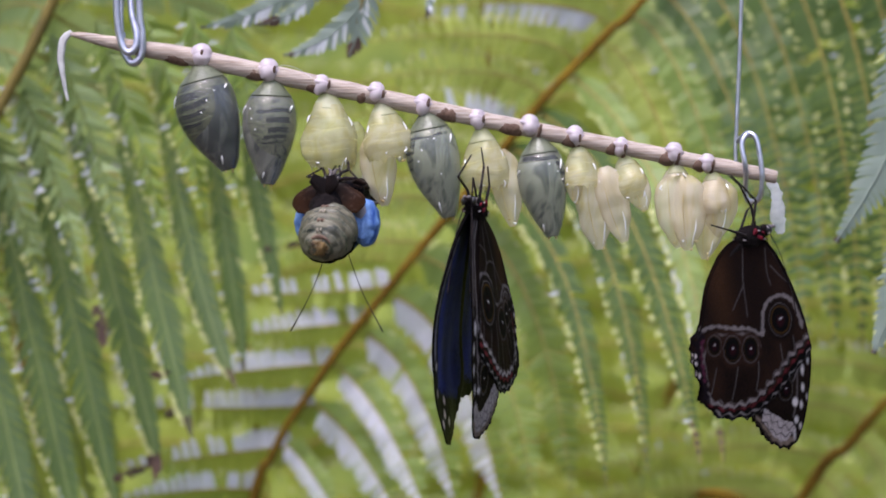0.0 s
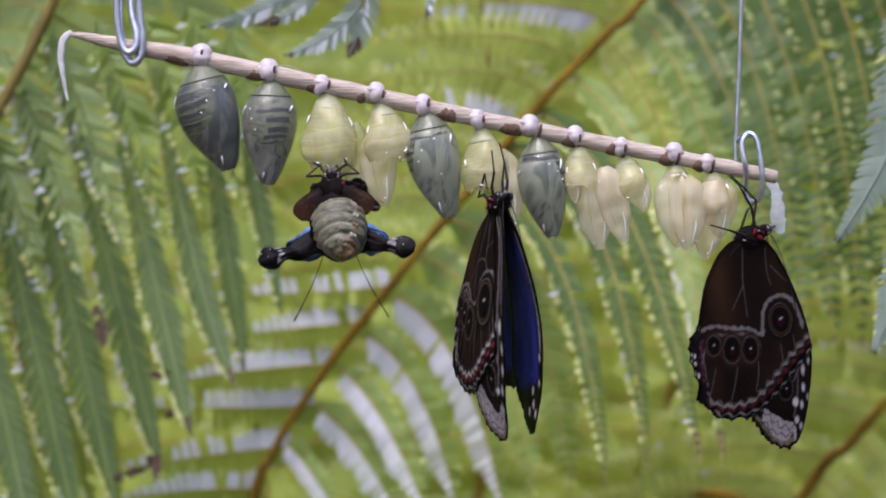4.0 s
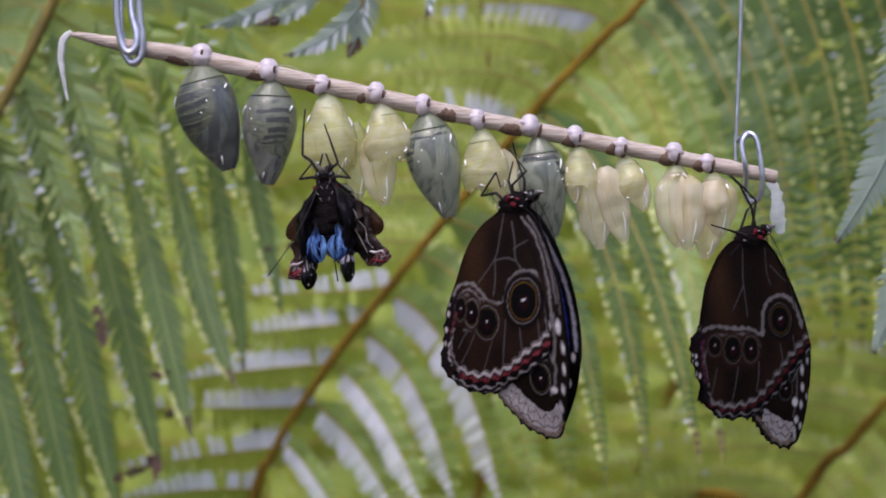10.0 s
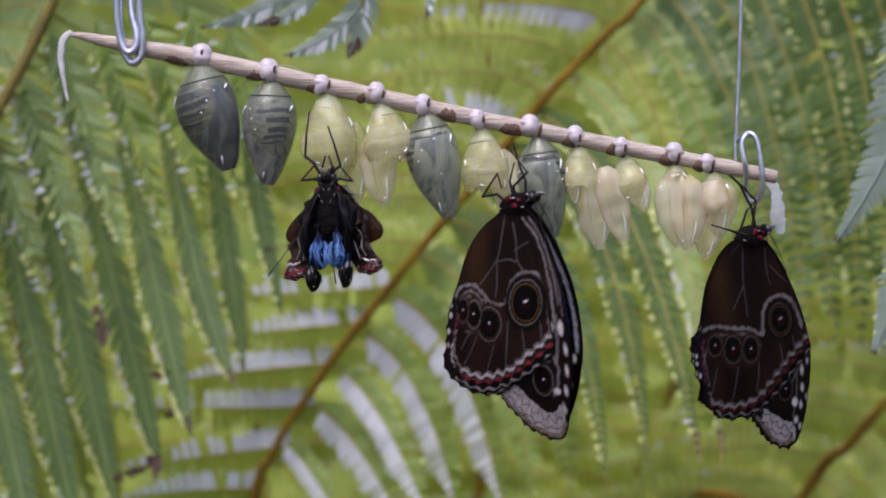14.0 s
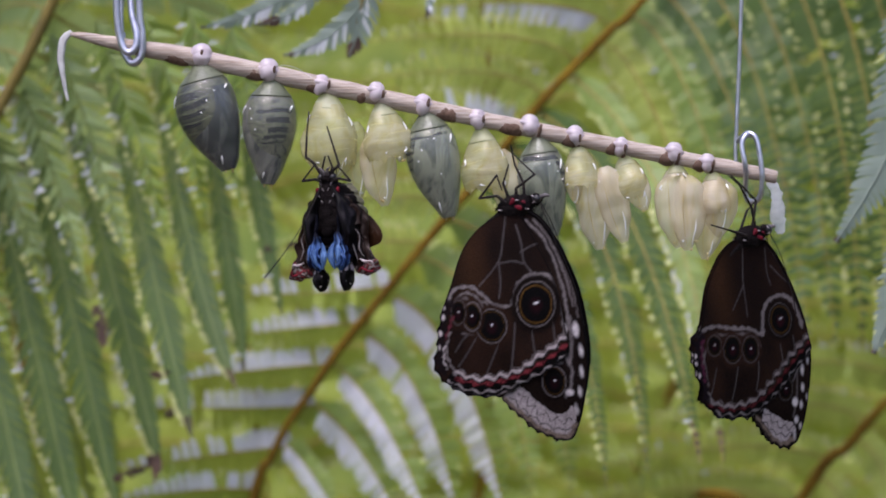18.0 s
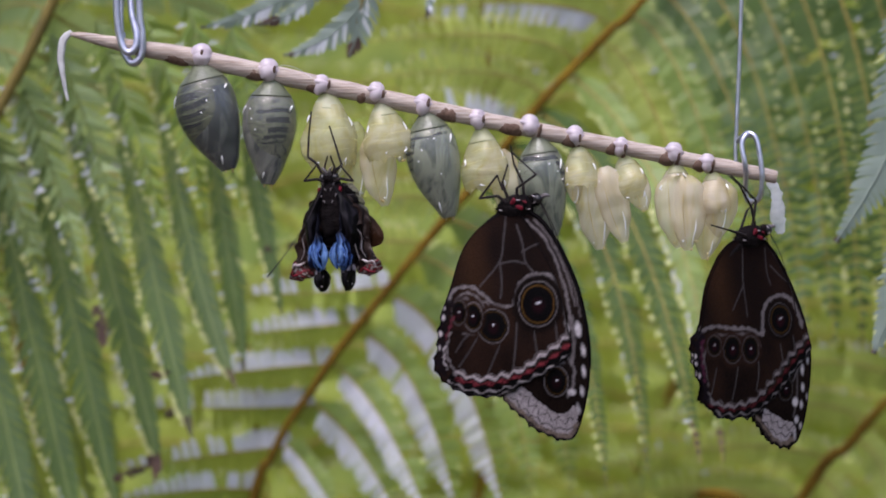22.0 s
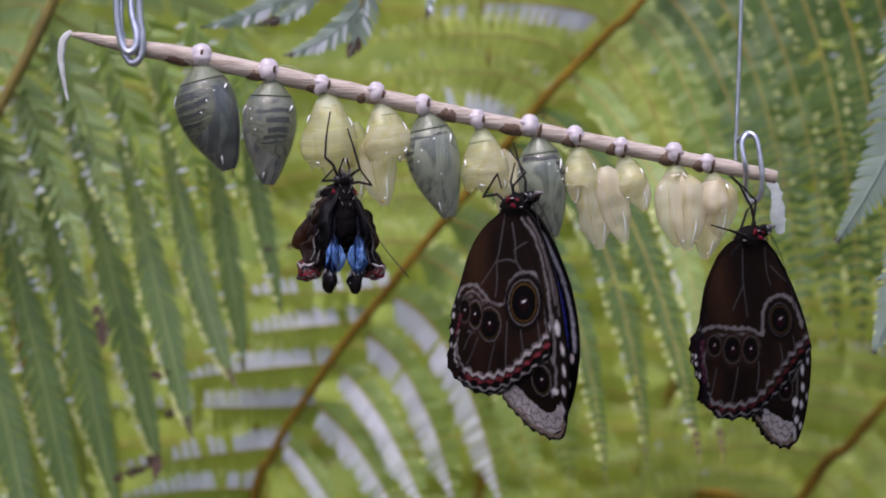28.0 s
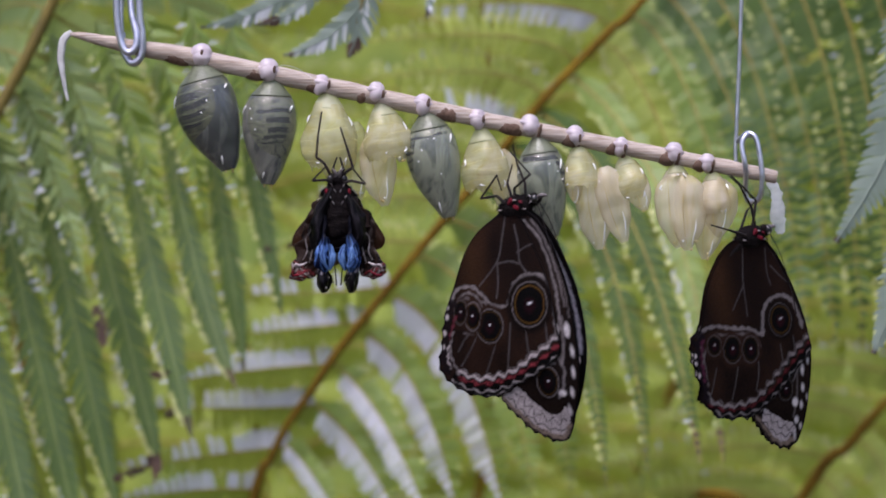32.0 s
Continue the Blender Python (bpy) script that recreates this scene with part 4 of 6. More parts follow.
class Scales:
    """The colours of a wing's scales, laid over one another on the places p."""

    def __init__(self, p, base, second, seed):
        self.p, self.seed = p, seed
        x, z = p.T
        self.fine = 0.6 * lattice(x * 1.7, z * 1.7, seed) + 0.4 * lattice(x * 3.4, z * 3.4, seed + 1)
        self.shake = p + np.stack((lattice(x * 0.9, z * 0.9, seed + 2), lattice(x * 0.9, z * 0.9, seed + 3)), 1) * 0.22
        f = np.clip(0.5 + 0.45 * lattice(x * 0.22, z * 0.1, seed + 4) + 0.25 * self.fine, 0, 1)[:, None]
        self.tint = np.array(base) * (1 - f) + np.array(second) * f

    def lay(self, mask, colour, amount=1.0):
        m = np.clip(mask * amount, 0, 1)[:, None]
        self.tint = self.tint * (1 - m) + np.array(colour) * (1 + 0.25 * self.fine[:, None]) * m

    def stroke(self, points, width, colour, soft=0.2, wave=0.0, pitch=3.4, amount=1.0, beads=0.0, curved=True, steady=False):
        """A line of scales; wave: how far it zigzags, over a pitch; beads: how far it swells and thins."""
        gap, foot = reach(self.p if steady else self.shake, spline([(*q, 0) for q in points], len(points) * 4) if curved else points)
        if wave:
            side = reach(self.shake + np.array((0.0, 0.01)), spline([(*q, 0) for q in points], len(points) * 4))[0] - gap
            gap = np.abs(gap * np.sign(side) + wave * (np.abs(((foot / pitch) % 1.0) - 0.5) * 4 - 1))
        half = width * 0.5 * (1 + beads * np.sin(foot * 2 * math.pi / pitch) + 0.3 * self.fine)
        self.lay(np.clip((half + soft - gap) / (2 * soft), 0, 1), colour, amount)

    def spot(self, centre, rx, ry, colour, soft=0.25, lean=0.0, amount=1.0, ring=0.0):
        q = self.shake * 0.5 + self.p * 0.5 - np.array(centre)
        c, s = math.cos(lean), math.sin(lean)
        u = np.hypot((q[:, 0] * c + q[:, 1] * s) / rx, (q[:, 1] * c - q[:, 0] * s) / ry)
        gap = (u - 1) * min(rx, ry)
        if ring:
            gap = np.abs(gap) - ring * 0.5
        self.lay(np.clip((soft - gap) / (2 * soft), 0, 1), colour, amount)

    def patch(self, outline, colour, amount=1.0):
        self.lay(inside(self.shake, outline).astype(float), colour, amount)


DUSK, BROWN, RUST, GREY, PALE, ROSE, OCHRE, WINE, INK = (0.0052, 0.0031, 0.0027), (0.0165, 0.0080, 0.0055), (0.027, 0.0125, 0.0058), (0.14, 0.122, 0.122), (0.44, 0.39, 0.39), (0.19, 0.028, 0.036), (0.10, 0.05, 0.011), (0.017, 0.0035, 0.006), (0.0022, 0.0018, 0.002)
BLUE, DEEP_BLUE = (0.024, 0.033, 0.26), (0.005, 0.007, 0.062)


def eye(coat, centre, rx, ry, big, dull=False):
    """An eyespot: a pale ring, an ochre one, black, a wine-red middle and a white glint."""
    coat.spot(centre, rx * 0.98, ry * 0.98, INK)
    coat.spot(centre, rx, ry, GREY, 0.14, ring=0.22, amount=0.35 if dull else 0.85)
    if big:
        coat.spot(centre, rx * 0.83, ry * 0.83, OCHRE, 0.14, ring=0.3, amount=0.4 if dull else 0.75)
    else:
        coat.spot((centre[0], centre[1] + 0.1), rx * 0.84, ry * 0.86, OCHRE, 0.12, ring=0.16, amount=0.2 if dull else 0.5)
    coat.spot((centre[0] + 0.1, centre[1] - 0.3), rx * 0.3, ry * 0.32, WINE, 0.6, amount=0.8 if dull else 0.55)
    coat.spot((centre[0] + 0.1, centre[1] + 0.06 * ry), 0.62 if big else 0.26, 0.2 if big else 0.24, (0.7, 0.67, 0.7), 0.14, 0.3, 0.5 if dull else 1.0)


def scalloped(points, n, lo, hi, depth, count):
    """A smooth closed outline whose margin from fraction lo to hi is scalloped."""
    pts = spline(points, n, closed=True)
    mid = sum(pts, Vector((0, 0))) / n
    for i, p in enumerate(pts):
        u = i / n
        if lo < u < hi:
            w = (u - lo) / (hi - lo) * count
            p += (p - mid).normalized() * depth * (1.1 - 1.6 * abs(math.sin(w * math.pi)) ** 0.6 + 0.35 * math.sin(w * 2.3))
    return [(p.x, p.y) for p in pts]


def lattice_of(outline, pitch):
    """A fine square mesh that fills an outline, its rim drawn onto it: places, faces and the rim's edges."""
    o = np.array(outline)
    lo, hi = o.min(0) - pitch, o.max(0) + pitch
    nx, nz = (np.ceil((hi - lo) / pitch)).astype(int) + 1
    xs, zs = lo[0] + pitch * np.arange(nx), lo[1] + pitch * np.arange(nz)
    cx, cz = np.meshgrid(xs[:-1] + pitch / 2, zs[:-1] + pitch / 2, indexing="ij")
    keep = inside(np.stack((cx.ravel(), cz.ravel()), 1), outline).reshape(cx.shape)
    i, j = np.nonzero(keep)
    quads = np.stack((i * nz + j, (i + 1) * nz + j, (i + 1) * nz + j + 1, i * nz + j + 1), 1)
    used, back = np.unique(quads, return_inverse=True)
    quads = back.reshape(quads.shape)
    places = np.stack((xs[used // nz], zs[used % nz]), 1)
    touched = np.bincount(quads.ravel())
    for k in np.nonzero(touched < 4)[0]:
        p, best = places[k], None
        for a, b in zip(o, np.roll(o, -1, 0)):
            d = b - a
            q = a + d * min(1, max(0, np.dot(p - a, d) / max(np.dot(d, d), 1e-9)))
            gap = np.hypot(*(p - q))
            if best is None or gap < best[0]:
                best = gap, q
        if best[0] < pitch * 1.2:
            places[k] = best[1]
    edges = {}
    for f in quads.tolist():
        for a, b in zip(f, f[1:] + f[:1]):
            edges[(a, b)] = 1
    rim = [e for e in edges if (e[1], e[0]) not in edges]
    return places, quads, rim


def skin_of(name, parent, places, quads, rim, tints, sign, offsets, label):
    """A wing's sheet as one mesh: its outer face, and where two offsets are given its inner face and the rim between."""
    n = len(places)
    x, z = places.T
    verts = np.concatenate([np.stack((x, sign * (bow(x, z) + o), z), 1) * MM for o in offsets])
    faces = quads.tolist()
    if len(offsets) > 1:
        faces = faces + [[k + n for k in reversed(f)] for f in faces] + [[b, a, a + n, b + n] for a, b in rim]
    data = bpy.data.meshes.new(name)
    data.from_pydata(verts.tolist(), [], faces)
    colour = data.color_attributes.new("scales", "FLOAT_COLOR", "POINT")
    colour.data.foreach_set("color", np.concatenate([np.concatenate((t, np.ones((n, 1))), 1) for t in tints[:len(offsets)]]).ravel())
    data.materials.append(WING_SCALES)
    data.materials.append(WING_SHEEN)
    if len(offsets) > 1:
        data.polygons.foreach_set("material_index", np.repeat((0, 1, 0), (len(quads), len(quads), len(rim))))
    data.shade_smooth()
    ob = new(name, data)
    ob.parent = parent
    return tagged(ob, label)


def hind_marks(coat, m, row):
    """The underside of a hindwing: veins, the lines round the eyespots, the eyespots and the wavy red margin."""
    coat.spot(m["rust"], 3.5, 12.0, RUST, 3.0, 0.12, 0.8)
    coat.spot(m["core"], 6.5, 13.0, DUSK, 4.0, amount=0.75)
    for line in m["veins"]:
        coat.stroke(line, 0.26, GREY, 0.24, amount=0.34 if row else 0.6, steady=True)
    for line, width, amount in m["lines"]:
        coat.stroke(line, width, GREY, 0.22, amount=amount, beads=0.2, pitch=2.6)
    for k, (c, rx, ry) in enumerate(m["eyes"]):
        coat.spot(c, rx * 1.32, ry * 1.3, BROWN if k else DUSK, 0.5)
        eye(coat, c, rx, ry, k == 0, row or k > 2)
    edge, red, low = m["margin"]
    coat.stroke([((a[0] + b[0]) / 2, (a[1] + b[1]) / 2 - 0.4) for a, b in zip(red, low)], 3.0, INK, 0.3)
    dim = 0.55 if row else 1.0
    coat.stroke(edge, 1.25, (0.31, 0.27, 0.27) if not row else GREY, 0.35, 0.42, 3.8, beads=0.35)
    coat.stroke([(x, z + 0.55) for x, z in edge], 0.35, BROWN, 0.2, 0.5, 3.8)
    coat.stroke([(x, z - 0.9) for x, z in edge], 0.42, INK, 0.18, 0.5, 3.8)
    coat.stroke(red, 0.6, ROSE, 0.3, 0.2, 3.8, amount=0.3 if row else 0.75, beads=0.95)
    coat.stroke([(x, z - 0.45) for x, z in red], 0.3, INK, 0.15, 0.7, 4.3, amount=0.9)
    coat.stroke([(x, z - 0.1) for x, z in low], 0.4, PALE, 0.2, 0.5, 4.3, amount=0.55 * dim, beads=0.7)
    coat.stroke([(x, z - 0.95) for x, z in low], 0.75, INK, 0.25, 0.2, 4.3)
    coat.stroke([(x, z - 1.5) for x, z in low], 0.3, PALE, 0.18, 0.3, 4.3, amount=0.55 * dim, beads=1.0)
    for line, width, colour, amount in m["side"]:
        coat.stroke(line, width, colour, 0.2, 0.2, 2.2, amount, beads=0.5)
    for c, rx, ry in m["flecks"]:
        coat.spot(c, rx, ry, PALE, 0.2)


def fore_marks(coat, m, row):
    """The underside of a forewing: streaks along its leading edge, the small eyespot, white spots and the pale tip."""
    for line, width, amount in m["streaks"]:
        coat.stroke(line, width, GREY, 0.25, amount=amount)
    coat.patch(m["tip"], (0.27, 0.235, 0.237))
    for line, width, wave in m["net"]:
        coat.stroke(line, width * (1.3 if wave else 0.8), INK if wave else BROWN, 0.18, wave, 3.4, amount=0.85 if wave else 0.6, steady=not wave)
    coat.stroke(m["rim"], 1.5, (0.13, 0.098, 0.078), 0.35, 0.2, 3.0)
    coat.stroke([(x + 0.3, z - 0.85) for x, z in m["rim"]], 0.55, INK, 0.25, 0.2, 3.0)
    c, rx, ry = m["eye"]
    coat.spot(c, rx * 1.25, ry * 1.2, DUSK, 0.4)
    eye(coat, c, rx, ry, False, row)
    for c, rx, ry in m["whites"]:
        coat.spot(c, rx * 0.72, ry * 0.95, (0.42, 0.385, 0.39), 0.3, 0.15)


def upper_marks(p, rim_gap, seed, low):
    """The upper side: a blue field, black along the margin and towards the tip, with white dots in the black."""
    coat = Scales(p, BLUE, DEEP_BLUE, seed)
    x, z = p.T
    coat.lay(np.clip((14.0 + z) / 9.0, 0, 1), INK, 0.9)
    coat.lay(np.clip((2.8 + 1.6 * np.clip((x - 6) / 8, 0, 1) - rim_gap + 0.5 * coat.fine) / 0.8, 0, 1), INK)
    coat.lay(np.clip((low - z + 1.6 * coat.fine + 0.2 * x) / 2.2, 0, 1), INK)
    return coat


def butterfly_wing(parent, name, sign, m, row, made):
    """One side's overlapping wings, closed in the plane of x and z, with its brown underside outwards."""
    wing = new(name)
    wing.parent = parent
    if not made:
        for key, outline, spans, marks in (("fore", scalloped(m["fore"], 200, *m["fore_edge"]), 0.36, fore_marks), ("hind", scalloped(m["hind"], 240, *m["hind_edge"]), 0.36, hind_marks)):
            places, quads, rim = lattice_of(outline, spans)
            gap = reach(places, [*outline, outline[0]])[0]
            under = Scales(places, BROWN, DUSK, 3 + len(key) + row * 7 + len(outline)) if key == "hind" else Scales(places, DUSK, (0.014, 0.0085, 0.0065), 5 + row)
            marks(under, m[key + "_marks"], row)
            under.lay(np.clip((0.55 - gap) / 0.3, 0, 1), INK, 0.8)
            upper = upper_marks(places, gap, 11 + row, -48.0 if key == "fore" else -41.0)
            if key == "fore":
                upper.stroke([(9.0, -7.0), (15.0, -18.5), (18.2, -30.0), (19.4, -38.0)], 1.1, (0.26, 0.25, 0.30), 0.4, amount=0.8)
                for c in ((16.6, -55.0), (14.0, -52.5), (11.2, -54.6), (12.4, -49.0), (17.6, -47.0), (18.6, -40.2)):
                    upper.spot(c, 0.7, 1.2, PALE, 0.2, 0.2)
            made[key] = places, quads, rim, under.tint, upper.tint
    out = {}
    for key, offset, label in (("fore", 0.35, "brown forewing with an iridescent blue upper side"), ("hind", 1.0, "dark brown hindwing with a wavy red and white margin")):
        places, quads, rim, under, upper = made[key]
        sheet = skin_of(key + "wing", wing, places, quads, rim, (under, upper), sign, (offset, offset - 0.25), label)
        out[key] = sheet
        marks = m[key + "_marks"]
        middle = places[quads].mean(1)
        for k, (c, rx, ry) in enumerate(marks["eyes"] if key == "hind" else [marks["eye"]]):
            near = np.hypot((middle[:, 0] - c[0]) / rx, (middle[:, 1] - c[1]) / ry) < 1.12
            used, back = np.unique(quads[near], return_inverse=True)
            skin_of("eyespot", sheet, places[used], back.reshape(-1, 4), [], (under[used],), sign, (offset + 0.08,), "ringed black eyespot with a wine-red middle")
        band = marks["margin"][1] if key == "hind" else marks["rim"]
        near = reach(middle, spline([(*q, 0) for q in band], 50))[0] < (1.9 if key == "hind" else 1.4)
        used, back = np.unique(quads[near], return_inverse=True)
        skin_of("margin_band", sheet, places[used], back.reshape(-1, 4), [], (under[used],), sign, (offset + 0.07,), "wavy red and white margin" if key == "hind" else "beige scalloped margin")
        for line in m[key + "_marks"].get("veins", []):
            bm = bmesh.new()
            tube(bm, [(q[0], sign * (bow(q[0], q[1]) + offset + 0.02), q[1]) for q in line], [0.07, 0.11, 0.06], 5, 16)
            part("vein", bm, VEIN, sheet)
    bm = bmesh.new()
    tube(bm, [(p[0], sign * (bow(p[0], p[1]) + 0.25), p[1]) for p in m["fore"][:8]], [0.6, 0.45, 0.32, 0.25], 6, 40)
    part("costa", bm, WING_BLACK, out["fore"], "dark leading edge")
    return wing


def fluff(bm, centre, radii, count, length, seed, turn=None, thick=0.09):
    """Fine hairs that stand off an egg-shaped body."""
    rng = random.Random(seed)
    for _ in range(count):
        v = Vector((rng.gauss(0, 1), rng.gauss(0, 1), rng.gauss(0, 1))).normalized()
        q = Vector((v.x * radii[0], v.y * radii[1], v.z * radii[2]))
        if turn:
            q, v = turn @ q, turn @ v
        q += Vector(centre)
        tip = q + (v + Vector((rng.uniform(-0.5, 0.5), rng.uniform(-0.5, 0.5), rng.uniform(-0.9, 0.2)))).normalized() * length * rng.uniform(0.6, 1.3)
        side = v.cross(Vector((0.3, 0.5, 0.8))).normalized() * thick
        other = v.cross(side).normalized() * thick
        bm.faces.new([bm.verts.new(w * MM) for w in (q + side, q - side, tip)])
        bm.faces.new([bm.verts.new(w * MM) for w in (q + other, q - other, tip)])


def butterfly(place, label, m, row, legs):
    root = thing("butterfly", place, label, "butterfly", "butterflies on the pupae")
    bm = bmesh.new()
    lean = Euler((0, radians(-14), 0)).to_matrix()
    ball(bm, (1.0, 0, 0.6), (5.2, 2.7, 3.2), rough=0.5, turn=lean, detail=(20, 14))
    fluff(bm, (1.0, 0, 0.6), (5.1, 2.6, 3.1), 420, 1.0, 3, lean)
    thorax = part("thorax", bm, FUR, root, "black furry thorax")
    bm = bmesh.new()
    tube(bm, [(-2, 0, -1), (-8, 0, -6), (-11, 0, -14), (-11.5, 0, -20)], [1.3, 1.2, 1.0, 0.4], 12, 24)
    part("abdomen", bm, FUR, root, "dark abdomen between the wings")
    bm = bmesh.new()
    ball(bm, (6.2, 0, 2.7), (1.8, 1.7, 1.6), rough=0.4)
    fluff(bm, (6.2, 0, 2.7), (1.7, 1.6, 1.5), 120, 0.7, 5)
    head = part("head", bm, FUR, root, "black head")
    for s in (-1, 1):
        bm = bmesh.new()
        ball(bm, (6.9, s * 1.25, 2.8), (1.15, 0.85, 1.15), detail=(18, 12))
        part("eye", bm, EYE_BLACK, head, "glossy black eye")
        for c in ((6.0, s * 1.9, 3.6), (6.2, s * 2.0, 1.9)):
            bm = bmesh.new()
            ball(bm, c, (0.6, 0.12, 0.16), rough=0.12, turn=Euler((0, 0.5 if c[2] > 2 else -0.5, 0)).to_matrix())
            part("white_rim", bm, WING_PALE, head, "white scales round the eye")
        bm = bmesh.new()
        tube(bm, [(7.4, s * 0.5, 3.0), (8.8, s * 0.6, 3.8), (10.0, s * 0.5, 3.6)], [0.5, 0.55, 0.2], 6, 12)
        part("palp", bm, WING_GREY, head, "grey palp")
        bm = bmesh.new()
        tube(bm, [(7.2, s * 0.7, 2.4), (10.5, s * 2.0, -4), (14.0, s * 2.6, -14), (15.5, s * 3, -21)], [0.14, 0.12, 0.11, 0.22], 5, 24)
        part("antenna", bm, LIMB, head, "thin black antenna")
        for c, r in (((2.4, s * 2.75, 0.5), (1.3, 0.4, 0.5)), ((0.6, s * 2.75, 2.0), (0.6, 0.4, 0.9)), ((3.8, s * 2.45, 2.0), (0.7, 0.4, 0.4))):
            bm = bmesh.new()
            ball(bm, c, r, rough=0.45, seed=c[0], turn=Euler((0, 0.35, 0)).to_matrix())
            part("red_spot", bm, RED_SPOT, thorax, "red patch")
        for c in ((4.6, s * 2.2, 0.2), (2.0, s * 2.7, 2.4), (-2.6, s * 2.2, -0.2)):
            bm = bmesh.new()
            ball(bm, c, (0.6, 0.3, 0.22), rough=0.2, seed=c[0])
            part("white_tuft", bm, WING_PALE, thorax, "white hair tuft")
    for line in legs:
        bm = bmesh.new()
        tube(bm, jointed(line), [0.45, 0.36, 0.3, 0.2], 6, 40, rough=0.06)
        part("leg", bm, LIMB, root, "black jointed leg")
    made = {}
    near = butterfly_wing(root, "near_wings", -1, m, row, made)
    far = butterfly_wing(root, "far_wings", 1, m, row, made)
    return root, near, far


